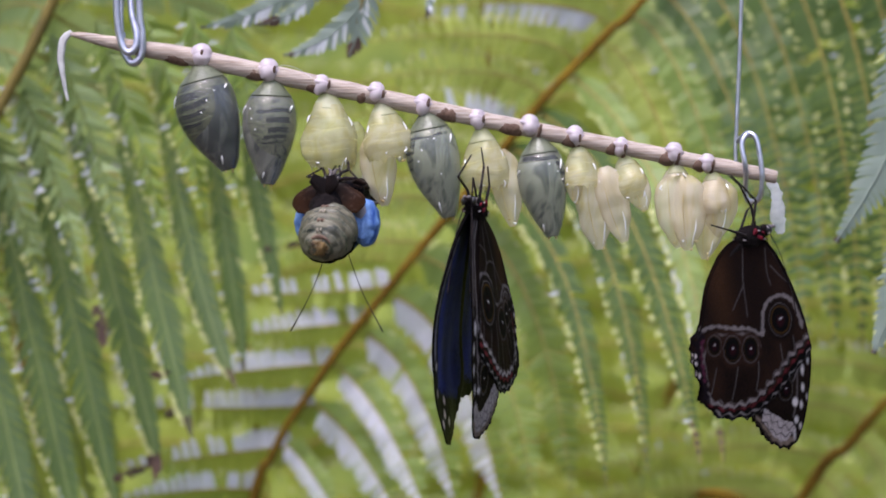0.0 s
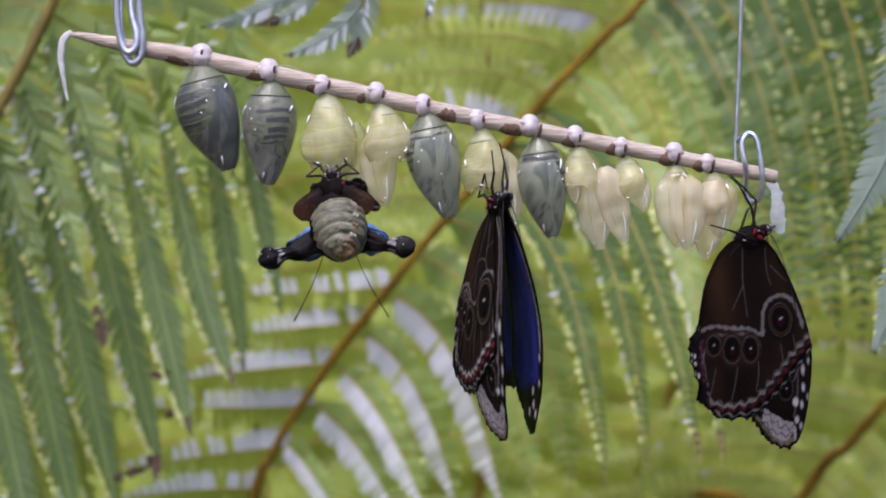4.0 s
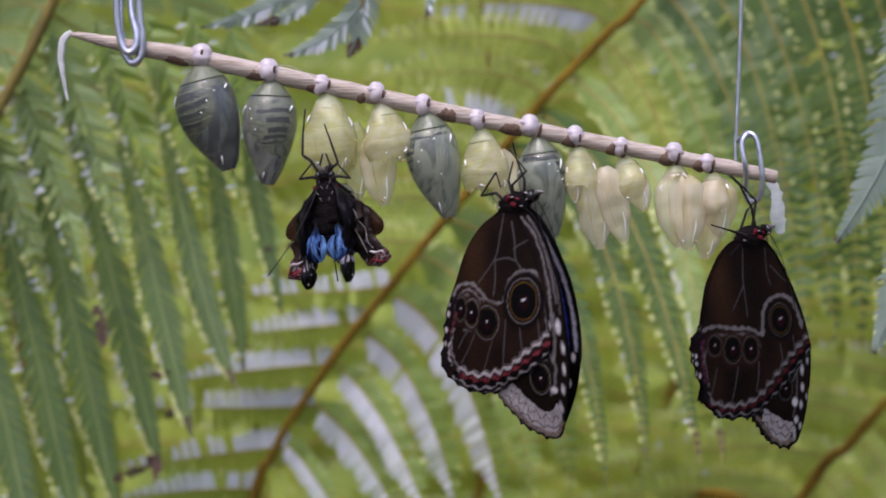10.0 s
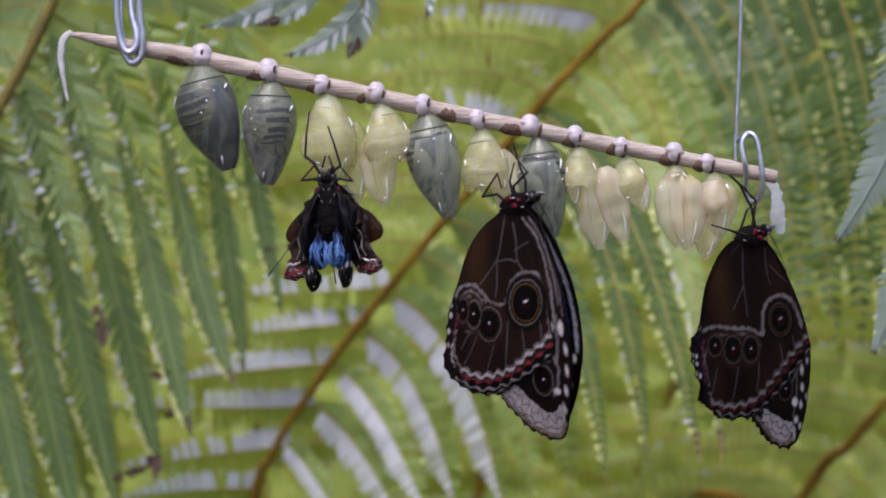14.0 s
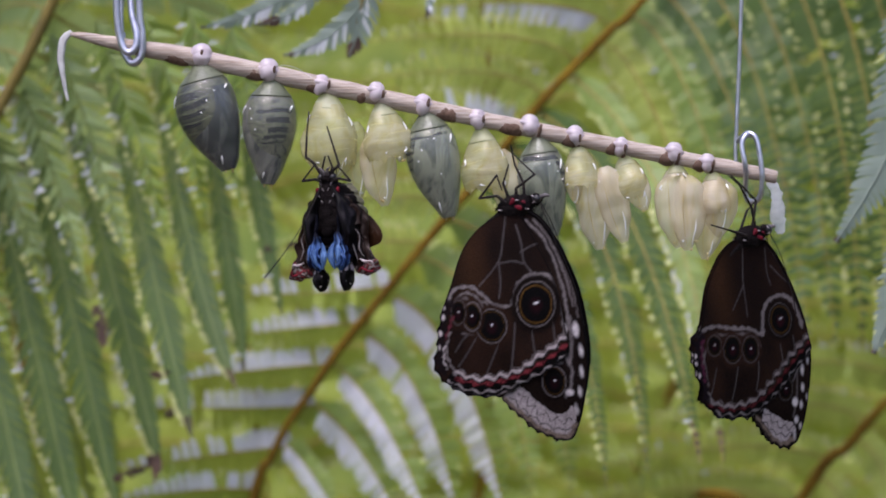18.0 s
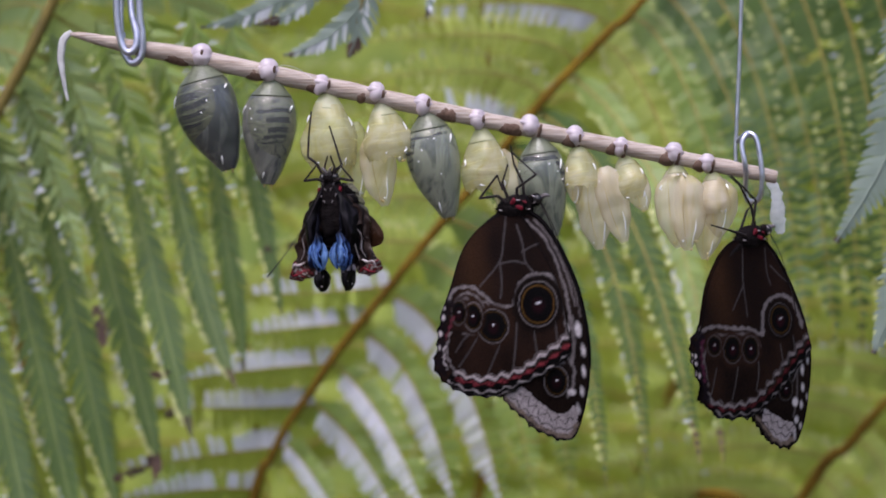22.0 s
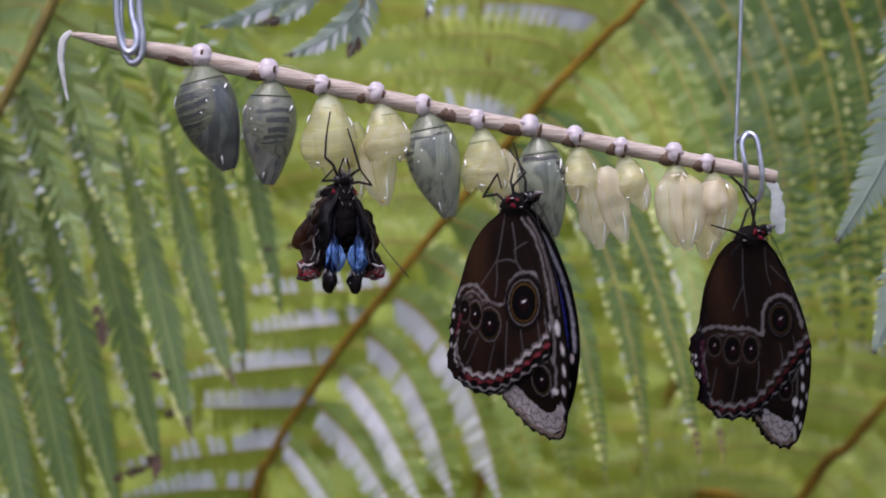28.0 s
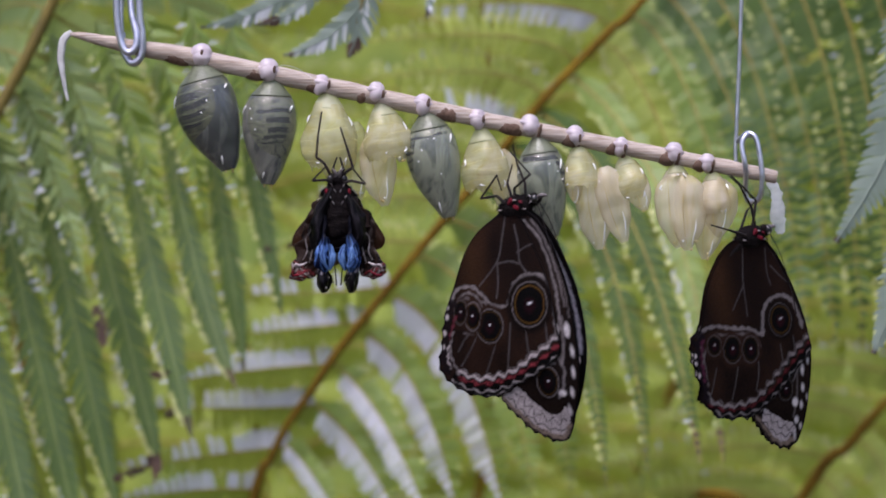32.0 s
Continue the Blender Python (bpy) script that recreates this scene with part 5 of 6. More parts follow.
MIDDLE = dict(
    hind=[(-0.4, -0.1), (3.8, -2.7), (7.7, -9.4), (11.3, -15.8), (13.5, -22.0), (14.8, -27.9), (16.0, -33.9), (16.0, -37.1), (12.5, -40.5), (8.8, -43.1), (5.0, -45.1), (0.5, -47.4), (-3.3, -49.0), (-7.8, -49.0), (-13.0, -47.7), (-16.7, -46.0), (-19.2, -42.8), (-20.2, -39.5), (-19.3, -35.6), (-18.9, -31.6), (-18.4, -27.9), (-17.0, -23.8), (-15.7, -19.8), (-13.6, -12.4), (-11.1, -7.6), (-7.9, -4.2), (-4.1, -1.9)],
    hind_edge=(0.30, 0.74, 0.55, 13),
    fore=[(2.2, 0.5), (7.5, -2.4), (12.2, -8.7), (15.5, -15.3), (17.9, -21.3), (19.7, -28.7), (20.8, -35.6), (21.1, -41.3), (20.5, -47.2), (19.2, -53.1), (17.5, -57.9), (15.9, -60.0), (12.6, -60.2), (8.7, -58.8), (4.8, -56.1), (0.8, -52.4), (-2.4, -48.7), (-5.9, -42.0), (-5.0, -27.9), (-3.4, -14.6), (-0.7, -2.7)],
    fore_edge=(0.55, 0.78, 0.6, 8),
    hind_marks=dict(
        rust=(-10.7, -11.6), core=(3.3, -11.6),
        veins=[[(-1.4, -1.6), (-1.8, -7.2), (-2.7, -13.4), (-7.8, -19.9)], [(-2.7, -13.4), (-2.0, -19.0), (-2.3, -22.9)], [(1.5, -3.9), (3.2, -8.7), (4.1, -13.4), (6.5, -16.4)], [(3.2, -11.0), (5.5, -9.6), (7.8, -8.7)], [(4.1, -14.0), (1.1, -13.4), (-2.5, -14.0)], [(-7.9, -32.4), (-10.3, -36.5), (-13.4, -41.0)], [(-2.2, -34.6), (-4.1, -39.1), (-5.9, -43.1)], [(2.1, -29.4), (1.8, -35.3), (1.0, -42.0)], [(6.6, -31.2), (7.0, -34.6), (7.5, -38.0)], [(12.1, -28.8), (12.4, -31.6), (12.7, -34.2)], [(-10.3, -32.4), (-12.1, -33.9), (-14.2, -37.1)]],
        lines=[([(-15.9, -23.8), (-15.2, -21.4), (-13.0, -20.2), (-10.0, -20.1), (-8.0, -21.3), (-5.9, -22.9), (-4.0, -24.5), (-1.7, -25.1), (0.4, -25.1), (1.6, -23.5), (2.0, -21.3), (3.0, -19.0), (5.0, -17.4), (8.0, -16.7), (10.7, -17.1)], 0.85, 1.0), ([(10.7, -17.1), (12.9, -19.8), (14.2, -24.2), (14.9, -28.7), (15.3, -32.7)], 0.8, 0.85), ([(-14.7, -27.9), (-14.7, -25.0), (-13.4, -22.6), (-11.0, -21.7), (-8.3, -23.0), (-6.8, -25.7), (-6.8, -29.4), (-8.2, -32.1)], 0.55, 0.8), ([(-15.2, -26.8), (-13.4, -23.5), (-11.3, -23.2)], 0.8, 0.6), ([(-8.3, -25.0), (-6.5, -23.9), (-5.3, -25.0)], 0.5, 0.7), ([(-12.4, -32.4), (-9.4, -32.4), (-7.6, -30.6)], 0.5, 0.6)],
        eyes=[((7.6, -24.5), 5.1, 5.9), ((-4.2, -30.3), 4.1, 4.4), ((-9.6, -27.9), 2.5, 3.7), ((-13.4, -26.8), 2.0, 3.2)],
        margin=([(15.7, -32.7), (13.3, -34.3), (10.6, -36.5), (7.3, -38.6), (3.6, -41.3), (-0.7, -42.9), (-5.0, -43.8), (-9.5, -43.8), (-14.3, -42.5)], [(15.6, -35.1), (13.0, -37.1), (9.7, -39.5), (6.1, -41.6), (3.1, -43.1), (-0.2, -44.1), (-3.8, -45.1), (-8.0, -45.6), (-14.0, -44.4)], [(15.7, -37.4), (12.6, -39.9), (8.8, -42.2), (4.6, -44.2), (0.5, -45.9), (-3.9, -47.1), (-8.4, -47.4), (-12.8, -46.3), (-15.8, -44.5)]),
        side=[([(-15.8, -24.2), (-17.2, -27.9), (-17.5, -31.6), (-18.1, -35.3), (-18.7, -39.2), (-17.3, -42.8)], 2.4, (0.006, 0.004, 0.005), 0.9), ([(-14.8, -27.9), (-15.9, -31.2), (-16.9, -33.9)], 0.6, (0.10, 0.02, 0.03), 0.8), ([(-15.6, -32.1), (-16.6, -35.6), (-16.3, -38.9), (-15.2, -41.3), (-14.3, -43.4)], 0.55, GREY, 0.9), ([(-17.1, -35.6), (-17.4, -38.9), (-16.7, -41.6)], 0.4, PALE, 0.7)],
        flecks=[((-18.3, -32.4), 0.5, 0.75), ((-17.5, -28.2), 0.4, 0.7), ((-17.4, -25.7), 0.5, 0.5), ((-18.6, -36.1), 0.35, 0.6)]),
    fore_marks=dict(
        streaks=[([(3.8, -2.7), (8.7, -7.2), (12.8, -15.3), (15.4, -24.2), (16.0, -30.9)], 0.6, 0.9), ([(6.0, -2.4), (10.6, -7.9), (14.6, -16.1), (17.2, -25.0)], 0.45, 0.8), ([(8.3, -3.5), (13.0, -10.2), (16.5, -19.0), (18.7, -27.9)], 0.4, 0.5), ([(16.3, -27.9), (16.9, -33.9), (16.3, -39.8)], 0.9, 0.7), ([(15.7, -38.6), (16.9, -42.0), (16.5, -46.0), (15.0, -48.7)], 0.7, 0.8), ([(8.8, -42.8), (11.1, -40.2), (14.1, -39.8)], 0.6, 0.7)],
        eye=((12.2, -44.7), 3.2, 4.0),
        tip=[(3.0, -46.0), (7.2, -49.6), (11.6, -53.0), (14.3, -53.4), (16.4, -51.1), (17.9, -51.7), (17.2, -56.1), (15.6, -58.8), (12.2, -58.5), (7.0, -55.8), (2.3, -51.9), (-1.5, -48.4)],
        net=[([(3.5, -47.9), (5.6, -51.1), (8.9, -53.4), (12.3, -54.9), (15.7, -54.9)], 0.28, 0.9), ([(0.5, -48.7), (3.4, -51.9), (7.4, -54.9), (12.2, -57.1), (16.0, -57.1)], 0.3, 0.5), ([(4.2, -47.2), (2.3, -51.9)], 0.2, 0.0), ([(7.2, -49.6), (5.3, -54.3)], 0.2, 0.0), ([(9.8, -51.7), (8.2, -56.4)], 0.2, 0.0), ([(12.5, -53.1), (11.5, -58.2)], 0.2, 0.0), ([(15.2, -52.2), (14.4, -58.5)], 0.2, 0.0)],
        rim=[(-2.7, -48.4), (0.4, -51.1), (4.1, -54.3), (7.9, -57.1), (12.0, -58.9), (15.6, -59.1), (17.2, -56.4)],
        whites=[((18.0, -31.1), 1.1, 2.0), ((19.3, -36.5), 0.7, 1.5), ((19.4, -42.0), 0.7, 1.4), ((18.9, -47.2), 0.65, 1.2), ((16.2, -47.5), 1.4, 0.9), ((17.8, -51.9), 0.6, 1.2), ((15.3, -30.9), 0.4, 0.9)]))
RESTING = dict(
    hind=[(-4.2, -0.2), (3.4, -0.2), (8.4, -4.4), (13.8, -13.3), (18.1, -21.5), (20.3, -27.9), (20.8, -31.4), (16.8, -35.5), (11.1, -40.9), (5.6, -45.6), (0.1, -49.7), (-5.7, -50.0), (-11.8, -49.6), (-15.7, -47.2), (-18.9, -44.7), (-18.6, -42.1), (-20.3, -36.6), (-21.8, -32.3), (-22.1, -28.8), (-19.0, -25.0), (-17.6, -20.0), (-15.8, -13.6), (-12.9, -8.2), (-9.3, -3.5)],
    hind_edge=(0.36, 0.80, 0.65, 12),
    fore=[(0.6, 1.4), (5.7, -0.2), (10.9, -6.0), (15.9, -15.2), (19.3, -23.9), (20.8, -31.0), (21.0, -36.6), (20.7, -42.1), (19.9, -48.5), (18.5, -54.5), (16.7, -57.6), (11.8, -59.1), (6.6, -56.7), (3.2, -53.8), (0.9, -50.4), (-3.7, -43.7), (-6.1, -34.2), (-6.2, -15.2), (-4.0, -2.5)],
    fore_edge=(0.52, 0.76, 0.75, 7),
    hind_marks=dict(
        rust=(-11.3, -12.0), core=(0.5, -12.0),
        veins=[[(-2.5, -2.5), (-3.1, -8.9), (-3.2, -12.8), (-2.4, -21.5)], [(-3.2, -12.8), (-5.6, -16.8), (-7.3, -19.6)], [(5.5, -2.5), (5.5, -8.9), (6.6, -12.8)], [(7.0, -7.3), (10.2, -10.1), (13.1, -12.0)], [(-13.4, -35.8), (-14.5, -40.5), (-15.5, -43.7)], [(-6.1, -35.5), (-6.8, -40.5), (-7.8, -44.7)], [(1.1, -34.2), (1.1, -38.2), (0.5, -42.1)], [(9.2, -29.5), (9.9, -32.9), (10.3, -36.6)], [(14.0, -27.1), (14.5, -29.8), (15.3, -32.3)]],
        lines=[([(-20.2, -26.9), (-17.8, -25.0), (-13.2, -24.2), (-7.9, -24.7), (-2.2, -25.0), (1.2, -26.3), (2.9, -26.6)], 1.0, 0.75), ([(2.9, -26.6), (3.2, -20.7), (5.5, -17.1), (9.4, -15.7), (13.2, -16.5), (15.7, -19.6), (17.7, -24.7)], 1.1, 0.75), ([(-18.4, -34.2), (-16.8, -29.8), (-14.4, -26.6), (-10.6, -26.6), (-4.9, -26.3), (-0.3, -26.9), (1.9, -29.8)], 0.7, 0.5), ([(-19.1, -29.5), (-17.6, -34.2), (-16.4, -40.5)], 0.5, 0.4)],
        eyes=[((9.4, -22.5), 4.2, 4.6), ((-14.3, -29.5), 2.4, 2.9), ((-8.0, -30.6), 3.1, 3.9), ((-1.7, -30.6), 2.9, 3.7)],
        margin=([(20.0, -26.6), (17.6, -28.8), (13.7, -32.0), (9.5, -36.1), (5.0, -40.5), (0.6, -44.3), (-4.3, -45.9), (-10.4, -46.1), (-15.5, -44.7)], [(20.5, -28.5), (17.9, -31.0), (14.1, -34.2), (10.3, -38.0), (5.8, -42.4), (1.0, -45.6), (-4.3, -47.2), (-10.4, -47.3), (-15.8, -45.9)], [(20.6, -30.2), (18.3, -33.3), (14.9, -36.1), (11.1, -39.9), (6.7, -44.0), (1.8, -47.2), (-3.8, -48.6), (-10.3, -48.6), (-16.1, -47.2)]),
        side=[([(-19.4, -26.3), (-20.3, -31.0), (-19.1, -36.6), (-17.5, -42.1), (-16.2, -45.0)], 2.6, (0.006, 0.004, 0.006), 0.9), ([(-18.3, -27.9), (-18.7, -32.6), (-17.6, -39.0)], 0.8, (0.06, 0.014, 0.03), 0.7), ([(-16.3, -42.1), (-14.7, -44.7), (-12.4, -45.6)], 0.5, GREY, 0.7)],
        flecks=[((-21.2, -32.3), 0.7, 0.7), ((-20.7, -34.5), 0.5, 0.6), ((-19.7, -37.7), 0.6, 0.8)]),
    fore_marks=dict(
        streaks=[([(6.3, -2.5), (12.0, -12.0), (16.3, -22.3), (18.8, -27.9)], 0.6, 0.8), ([(8.4, -4.4), (14.1, -14.4), (17.8, -23.9)], 0.45, 0.5), ([(13.1, -42.1), (15.7, -37.4), (17.5, -34.2)], 0.6, 0.6), ([(16.0, -34.2), (16.1, -42.1), (15.0, -50.0)], 0.5, 0.5)],
        eye=((11.6, -42.1), 2.6, 3.2),
        tip=[(4.1, -47.2), (7.7, -49.1), (12.0, -51.0), (15.9, -51.9), (16.4, -53.8), (13.5, -56.7), (10.9, -57.0), (6.9, -54.5), (3.2, -50.4)],
        net=[([(5.0, -48.5), (8.2, -51.3), (12.1, -52.9), (15.5, -52.9)], 0.3, 0.8), ([(3.6, -50.7), (7.2, -53.5), (11.9, -55.1), (15.3, -54.8)], 0.3, 0.5), ([(8.1, -49.4), (6.8, -53.2)], 0.22, 0.0), ([(11.6, -51.3), (10.8, -55.7)], 0.22, 0.0)],
        rim=[(1.2, -49.7), (4.1, -52.9), (7.3, -55.7), (11.7, -57.6), (15.4, -56.4)],
        whites=[((15.3, -45.8), 1.5, 1.4), ((17.9, -36.7), 0.8, 1.5), ((18.2, -41.8), 0.7, 1.1), ((17.7, -46.6), 0.7, 1.1), ((16.2, -50.8), 1.0, 1.1), ((18.0, -52.7), 0.7, 0.9), ((16.1, -55.1), 0.6, 1.2), ((19.8, -34.2), 0.5, 0.9), ((20.0, -44.5), 0.5, 0.8)]))


LEGS = [[(1.5, -1.5, 2.5), (1.6, -2, 5.6), (6.8, -3, 9.2), (0.2, -1.5, 15.0)], [(3, 1.5, 2.5), (2.6, 2, 7), (0.2, 2, 12), (-0.6, 1, 17)], [(-1, -2, 1.6), (-3.4, -2.5, 3.6), (-8.2, -2.5, 3.0), (-3.6, -2.2, 9.0), (-2.2, -2, 5.0)], [(-1, 2, 2), (-3, 2.5, 7), (-1.5, 2.5, 12)]]
LEGS_C = [[(2, -1.5, 2.5), (0, -2, 9), (-5, -3, 15), (-8, -1.5, 18)], [(3, 1.5, 2.5), (5, 2, 11), (0, 2, 15), (-5, 1, 18)], [(-2, -2, 1), (-8, -2.5, 2.5), (-15, -2.5, 4)], [(-1, 2, 2), (2, 2.5, 8), (6, 2, 12)]]
HINGE_B = (18.1, 0, 10.3)
middle_fly, middle_near, middle_far = butterfly(pose(HINGE_B[0] * MM, -0.010, HINGE_B[2] * MM + HEIGHT), "large brown butterfly with eyespots and blue inner wings", MIDDLE, False, LEGS)
HINGE_C = (80.1, 0, 2.5)
resting_fly, resting_near, resting_far = butterfly(pose(HINGE_C[0] * MM, -0.006, HINGE_C[2] * MM + HEIGHT), "resting brown butterfly with closed wings and eyespots", RESTING, True, LEGS_C)
middle_far.scale = (0.965, 0.75, 0.975)
resting_fly.scale = (0.94, 0.94, 0.94)
resting_near.scale, resting_far.scale = (1, 0.6, 1), (0.985, -0.5, 0.985)


# ---- the crumpled, freshly emerged butterfly ----
def lobe(name, parent, line, radii, flat, paint, label, seed, rough=1.4, grain=0.33, pleats=3, fold=0.22):
    """A soft, crumpled piece of wing, pleated along its length. paint: its colour by the fraction of its length, the
    turn round it, the height of the fold and an uneven value.
    """
    bm = bmesh.new()
    sides, steps = 40, 84
    rings = tube(bm, line, radii, sides, steps, flat=flat, rough=rough, grain=grain, seed=seed)
    shift = Vector((seed * 3.1, seed * 1.7, 0))
    tints = []
    length = sum((Vector(a) - Vector(b)).length for a, b in zip(line, line[1:]))
    for i, ring in enumerate(rings):
        mid = sum((v.co for v in ring), Vector()) / sides
        u = i / (steps - 1)
        for j, v in enumerate(ring):
            g = j / sides
            q = v.co / MM
            wave = math.sin((g * pleats + 0.5 * noise.noise(q * 0.16 + shift)) * 2 * math.pi)
            turn = Vector((math.cos(g * 2 * math.pi) * 1.5, math.sin(g * 2 * math.pi) * 1.5, u * length * 0.13)) + shift
            ridge = 1 - 2 * abs(noise.noise(turn))
            fine = noise.noise(turn * 2.3)
            v.co = mid + (v.co - mid) * (1 + fold * wave + fold * 0.9 * (ridge - 0.5) + fold * 0.4 * fine)
            tints.append(paint(u, g, ridge, fine))
    ends = len(tints)
    ob = part(name, bm, WET_SCALES, parent, label)
    colour = ob.data.color_attributes.new("scales", "FLOAT_COLOR", "POINT")
    for k, t in enumerate(tints[:ends]):
        colour.data[k].color = (*t, 1)
    return ob


def blend(a, b, f):
    f = min(1.0, max(0.0, f))
    return tuple(x * (1 - f) + y * f for x, y in zip(a, b))


# Wing colours: ridge lightens fold crests and darkens creases, painting the folds' shading.
def black_wing(u, g, ridge, fine):
    c = blend((0.0022, 0.0018, 0.0022), (0.012, 0.010, 0.013), (ridge - 0.72) * 5)
    if 0.70 < u + 0.05 * fine < 0.76:
        c = blend(c, (0.30, 0.27, 0.30), (ridge - 0.35) * 3)
    return c


def blue_wing(u, g, ridge, fine):
    c = blend((0.003, 0.005, 0.02), (0.042, 0.10, 0.30), (ridge - 0.25) * 1.8 + 0.4 * fine)
    c = blend(c, (0.17, 0.29, 0.54), (ridge - 0.78) * 4 + fine * 0.3)
    return blend(c, (0.003, 0.003, 0.007), (0.46 - u) * 7 + fine * 0.8)


def pale_blue_wing(u, g, ridge, fine):
    return blend((0.03, 0.08, 0.28), (0.18, 0.32, 0.60), ridge * 0.85 + 0.5 * fine)


def leaf_blue_wing(u, g, ridge, fine):
    return blend((0.012, 0.032, 0.12), (0.13, 0.24, 0.46), ridge * 1.1 - 0.25 + 0.6 * fine)


def brown_wing(u, g, ridge, fine):
    c = blend((0.0042, 0.0028, 0.0026), (0.019, 0.0095, 0.0062), ridge)
    lines = abs(math.sin((g * 4 + 0.35 * fine) * math.pi))
    c = blend(c, (0.13, 0.10, 0.088), (0.13 - lines) * 9 * (0.3 + u))
    if u > 0.70:
        band = math.sin(u * 62 + 3.5 * fine + 2 * ridge)
        c = blend(c, (0.15, 0.020, 0.024), band * 1.1 - 0.15)
        c = blend(c, (0.40, 0.34, 0.31), -band * 1.4 - 0.72)
    return c


def rust_wing(u, g, ridge, fine):
    c = blend((0.006, 0.0036, 0.003), (0.028, 0.0112, 0.0042), (u - 0.3) * 2.6 + 0.2 * fine)
    return blend(c, (0.085, 0.055, 0.042), (ridge - 0.90) * 7 * u)


HINGE_A = (-27.6, 0, 15.1)
young = thing("emerging_butterfly", pose(HINGE_A[0] * MM, -0.004, HINGE_A[2] * MM + HEIGHT), "newly emerged black butterfly with crumpled blue wings", "butterfly", "butterflies on the pupae")
bm = bmesh.new()
tube(bm, [(-0.1, 0, 6.0), (0, 0, 3.4), (0, 0, 0.5), (0, 0, -4), (0.2, 0, -8.5)], [1.4, 2.7, 3.1, 3.2, 2.2], 16, 30, flat=0.8, rough=0.6, grain=0.7)
fluff(bm, (0, 0, -0.5), (2.9, 2.3, 6.0), 420, 0.9, 9)
young_thorax = part("thorax", bm, FUR, young, "black furry thorax")
bm = bmesh.new()
ball(bm, (-0.1, -0.6, 6.4), (1.7, 1.7, 1.7), rough=0.35)
fluff(bm, (-0.1, -0.6, 6.4), (1.6, 1.6, 1.6), 110, 0.7, 8)
young_head = part("head", bm, FUR, young, "black head")
young_antennae = []
young_thorax.location.z = young_head.location.z = -2.8 * MM
young_thorax.scale = (1.3, 1.1, 1)
young_head.scale = (1.25, 1.1, 1.0)
for s in (-1, 1):
    bm = bmesh.new()
    ball(bm, (s * 1.4 - 0.1, -0.9, 6.5), (0.8, 1.1, 1.1))
    part("eye", bm, EYE_BLACK, young_head, "glossy black eye")
    bm = bmesh.new()
    tube(bm, [(s * 0.4, -1.6, 7.0), (s * 0.5, -2.4, 8.2), (s * 1.2, -2.4, 9.2)], [0.4, 0.4, 0.15], 6, 10)
    part("palp", bm, WING_GREY, young_head, "grey palp")
    bm = bmesh.new()
    tube(bm, [(0, 0, 0), (s * 1.6, 0.3, -10), (s * 4.4, 0.3, -20), (s * 8.6, 0, -30)], [0.15, 0.13, 0.12, 0.2], 5, 24)
    young_antennae.append((s, part("antenna", bm, LIMB, young, "thin black antenna")))
    for c, r in (((s * 2.3, -1.2, 3.2), (0.4, 0.6, 0.9)), ((s * 2.7, -0.9, 0.8), (0.3, 0.6, 0.9))):
        bm = bmesh.new()
        ball(bm, c, r, rough=0.2)
        part("red_spot", bm, RED_SPOT, young_thorax, "red patch")
    for c in ((s * 0.9, -2.6, 0.2), (s * 0.6, -2.5, 3.4), (s * 1.2, -2.2, 4.8), (s * 1.6, -2.4, 1.8)):
        bm = bmesh.new()
        ball(bm, c, (0.14, 0.2, 0.6), rough=0.2, turn=Euler((0, s * 0.4, 0)).to_matrix())
        part("hair_tuft", bm, WING_GREY, young_thorax, "pale hair tuft")
for line in ([(-1.2, -1, 3.4), (-3.4, -1.5, 7.6), (-5.6, -1.6, 9.4), (-5.2, -1.2, 15), (-4.2, -1, 21.4)], [(0.8, -1, 3.6), (2.4, -2, 5.6), (4.0, -2, 6.6), (2.4, -1.6, 12.0), (0.7, -1, 17.2)], [(-1.4, -1.6, 2.6), (-3.0, -2, 3.4), (-6.6, -2.5, 3.2), (-3.0, -2.5, 7.0)], [(1.4, -1.6, 2.6), (3.6, -2, 3.2), (7.2, -2.5, 2.4), (3.6, -2.5, 6.8)], [(0.4, -0.5, 4.0), (1.6, -1, 6.2), (0.6, -1.2, 9.4)], [(-0.6, -0.5, 4.0), (-1.4, -1, 6.0), (-0.2, -1.2, 9.4)]):
    bm = bmesh.new()
    tube(bm, jointed(line), [0.42, 0.38, 0.32, 0.22], 6, 40, rough=0.06)
    part("leg", bm, LIMB, young, "black jointed leg")
# abdomen: grey-brown below, dark with pale seams above
bm = bmesh.new()
tube(bm, [(0, 0, 0.5), (0, 0, -3), (0, 0, -7), (0, 0, -11), (0, 0, -15), (0, 0, -18), (0, 0, -19.5)], [3.2, 5.8, 7.4, 7.5, 6.0, 3.6, 1.2], 40, 90, rough=0.5, grain=0.4)
for v in bm.verts:
    k = 1 - 0.09 * math.exp(-(((v.co.z / MM / 2.7 + 0.5) % 1.0 - 0.5) / 0.16) ** 2)
    v.co.x, v.co.y = v.co.x * k, v.co.y * k
for f in bm.faces:
    c = f.calc_center_median() / MM
    if c.y > (2.0 if c.z > -12.5 else 3.9) + 0.8 * noise.noise(c * 0.5):
        f.material_index = 2 if abs((c.z / 2.7 + 0.5) % 1.0 - 0.5) < 0.07 else 1
    elif abs(((c.z - 0.25 * abs(c.x)) / 2.7 + 0.5 + 0.25 * noise.noise(c * 0.4)) % 1.0 - 0.5) < 0.06:
        f.material_index = 3
young_abdomen = part("abdomen", bm, [ABDOMEN, WING_BLACK, VEIN, PUPA_DARK], young, "fat grey ringed abdomen with a dark back")
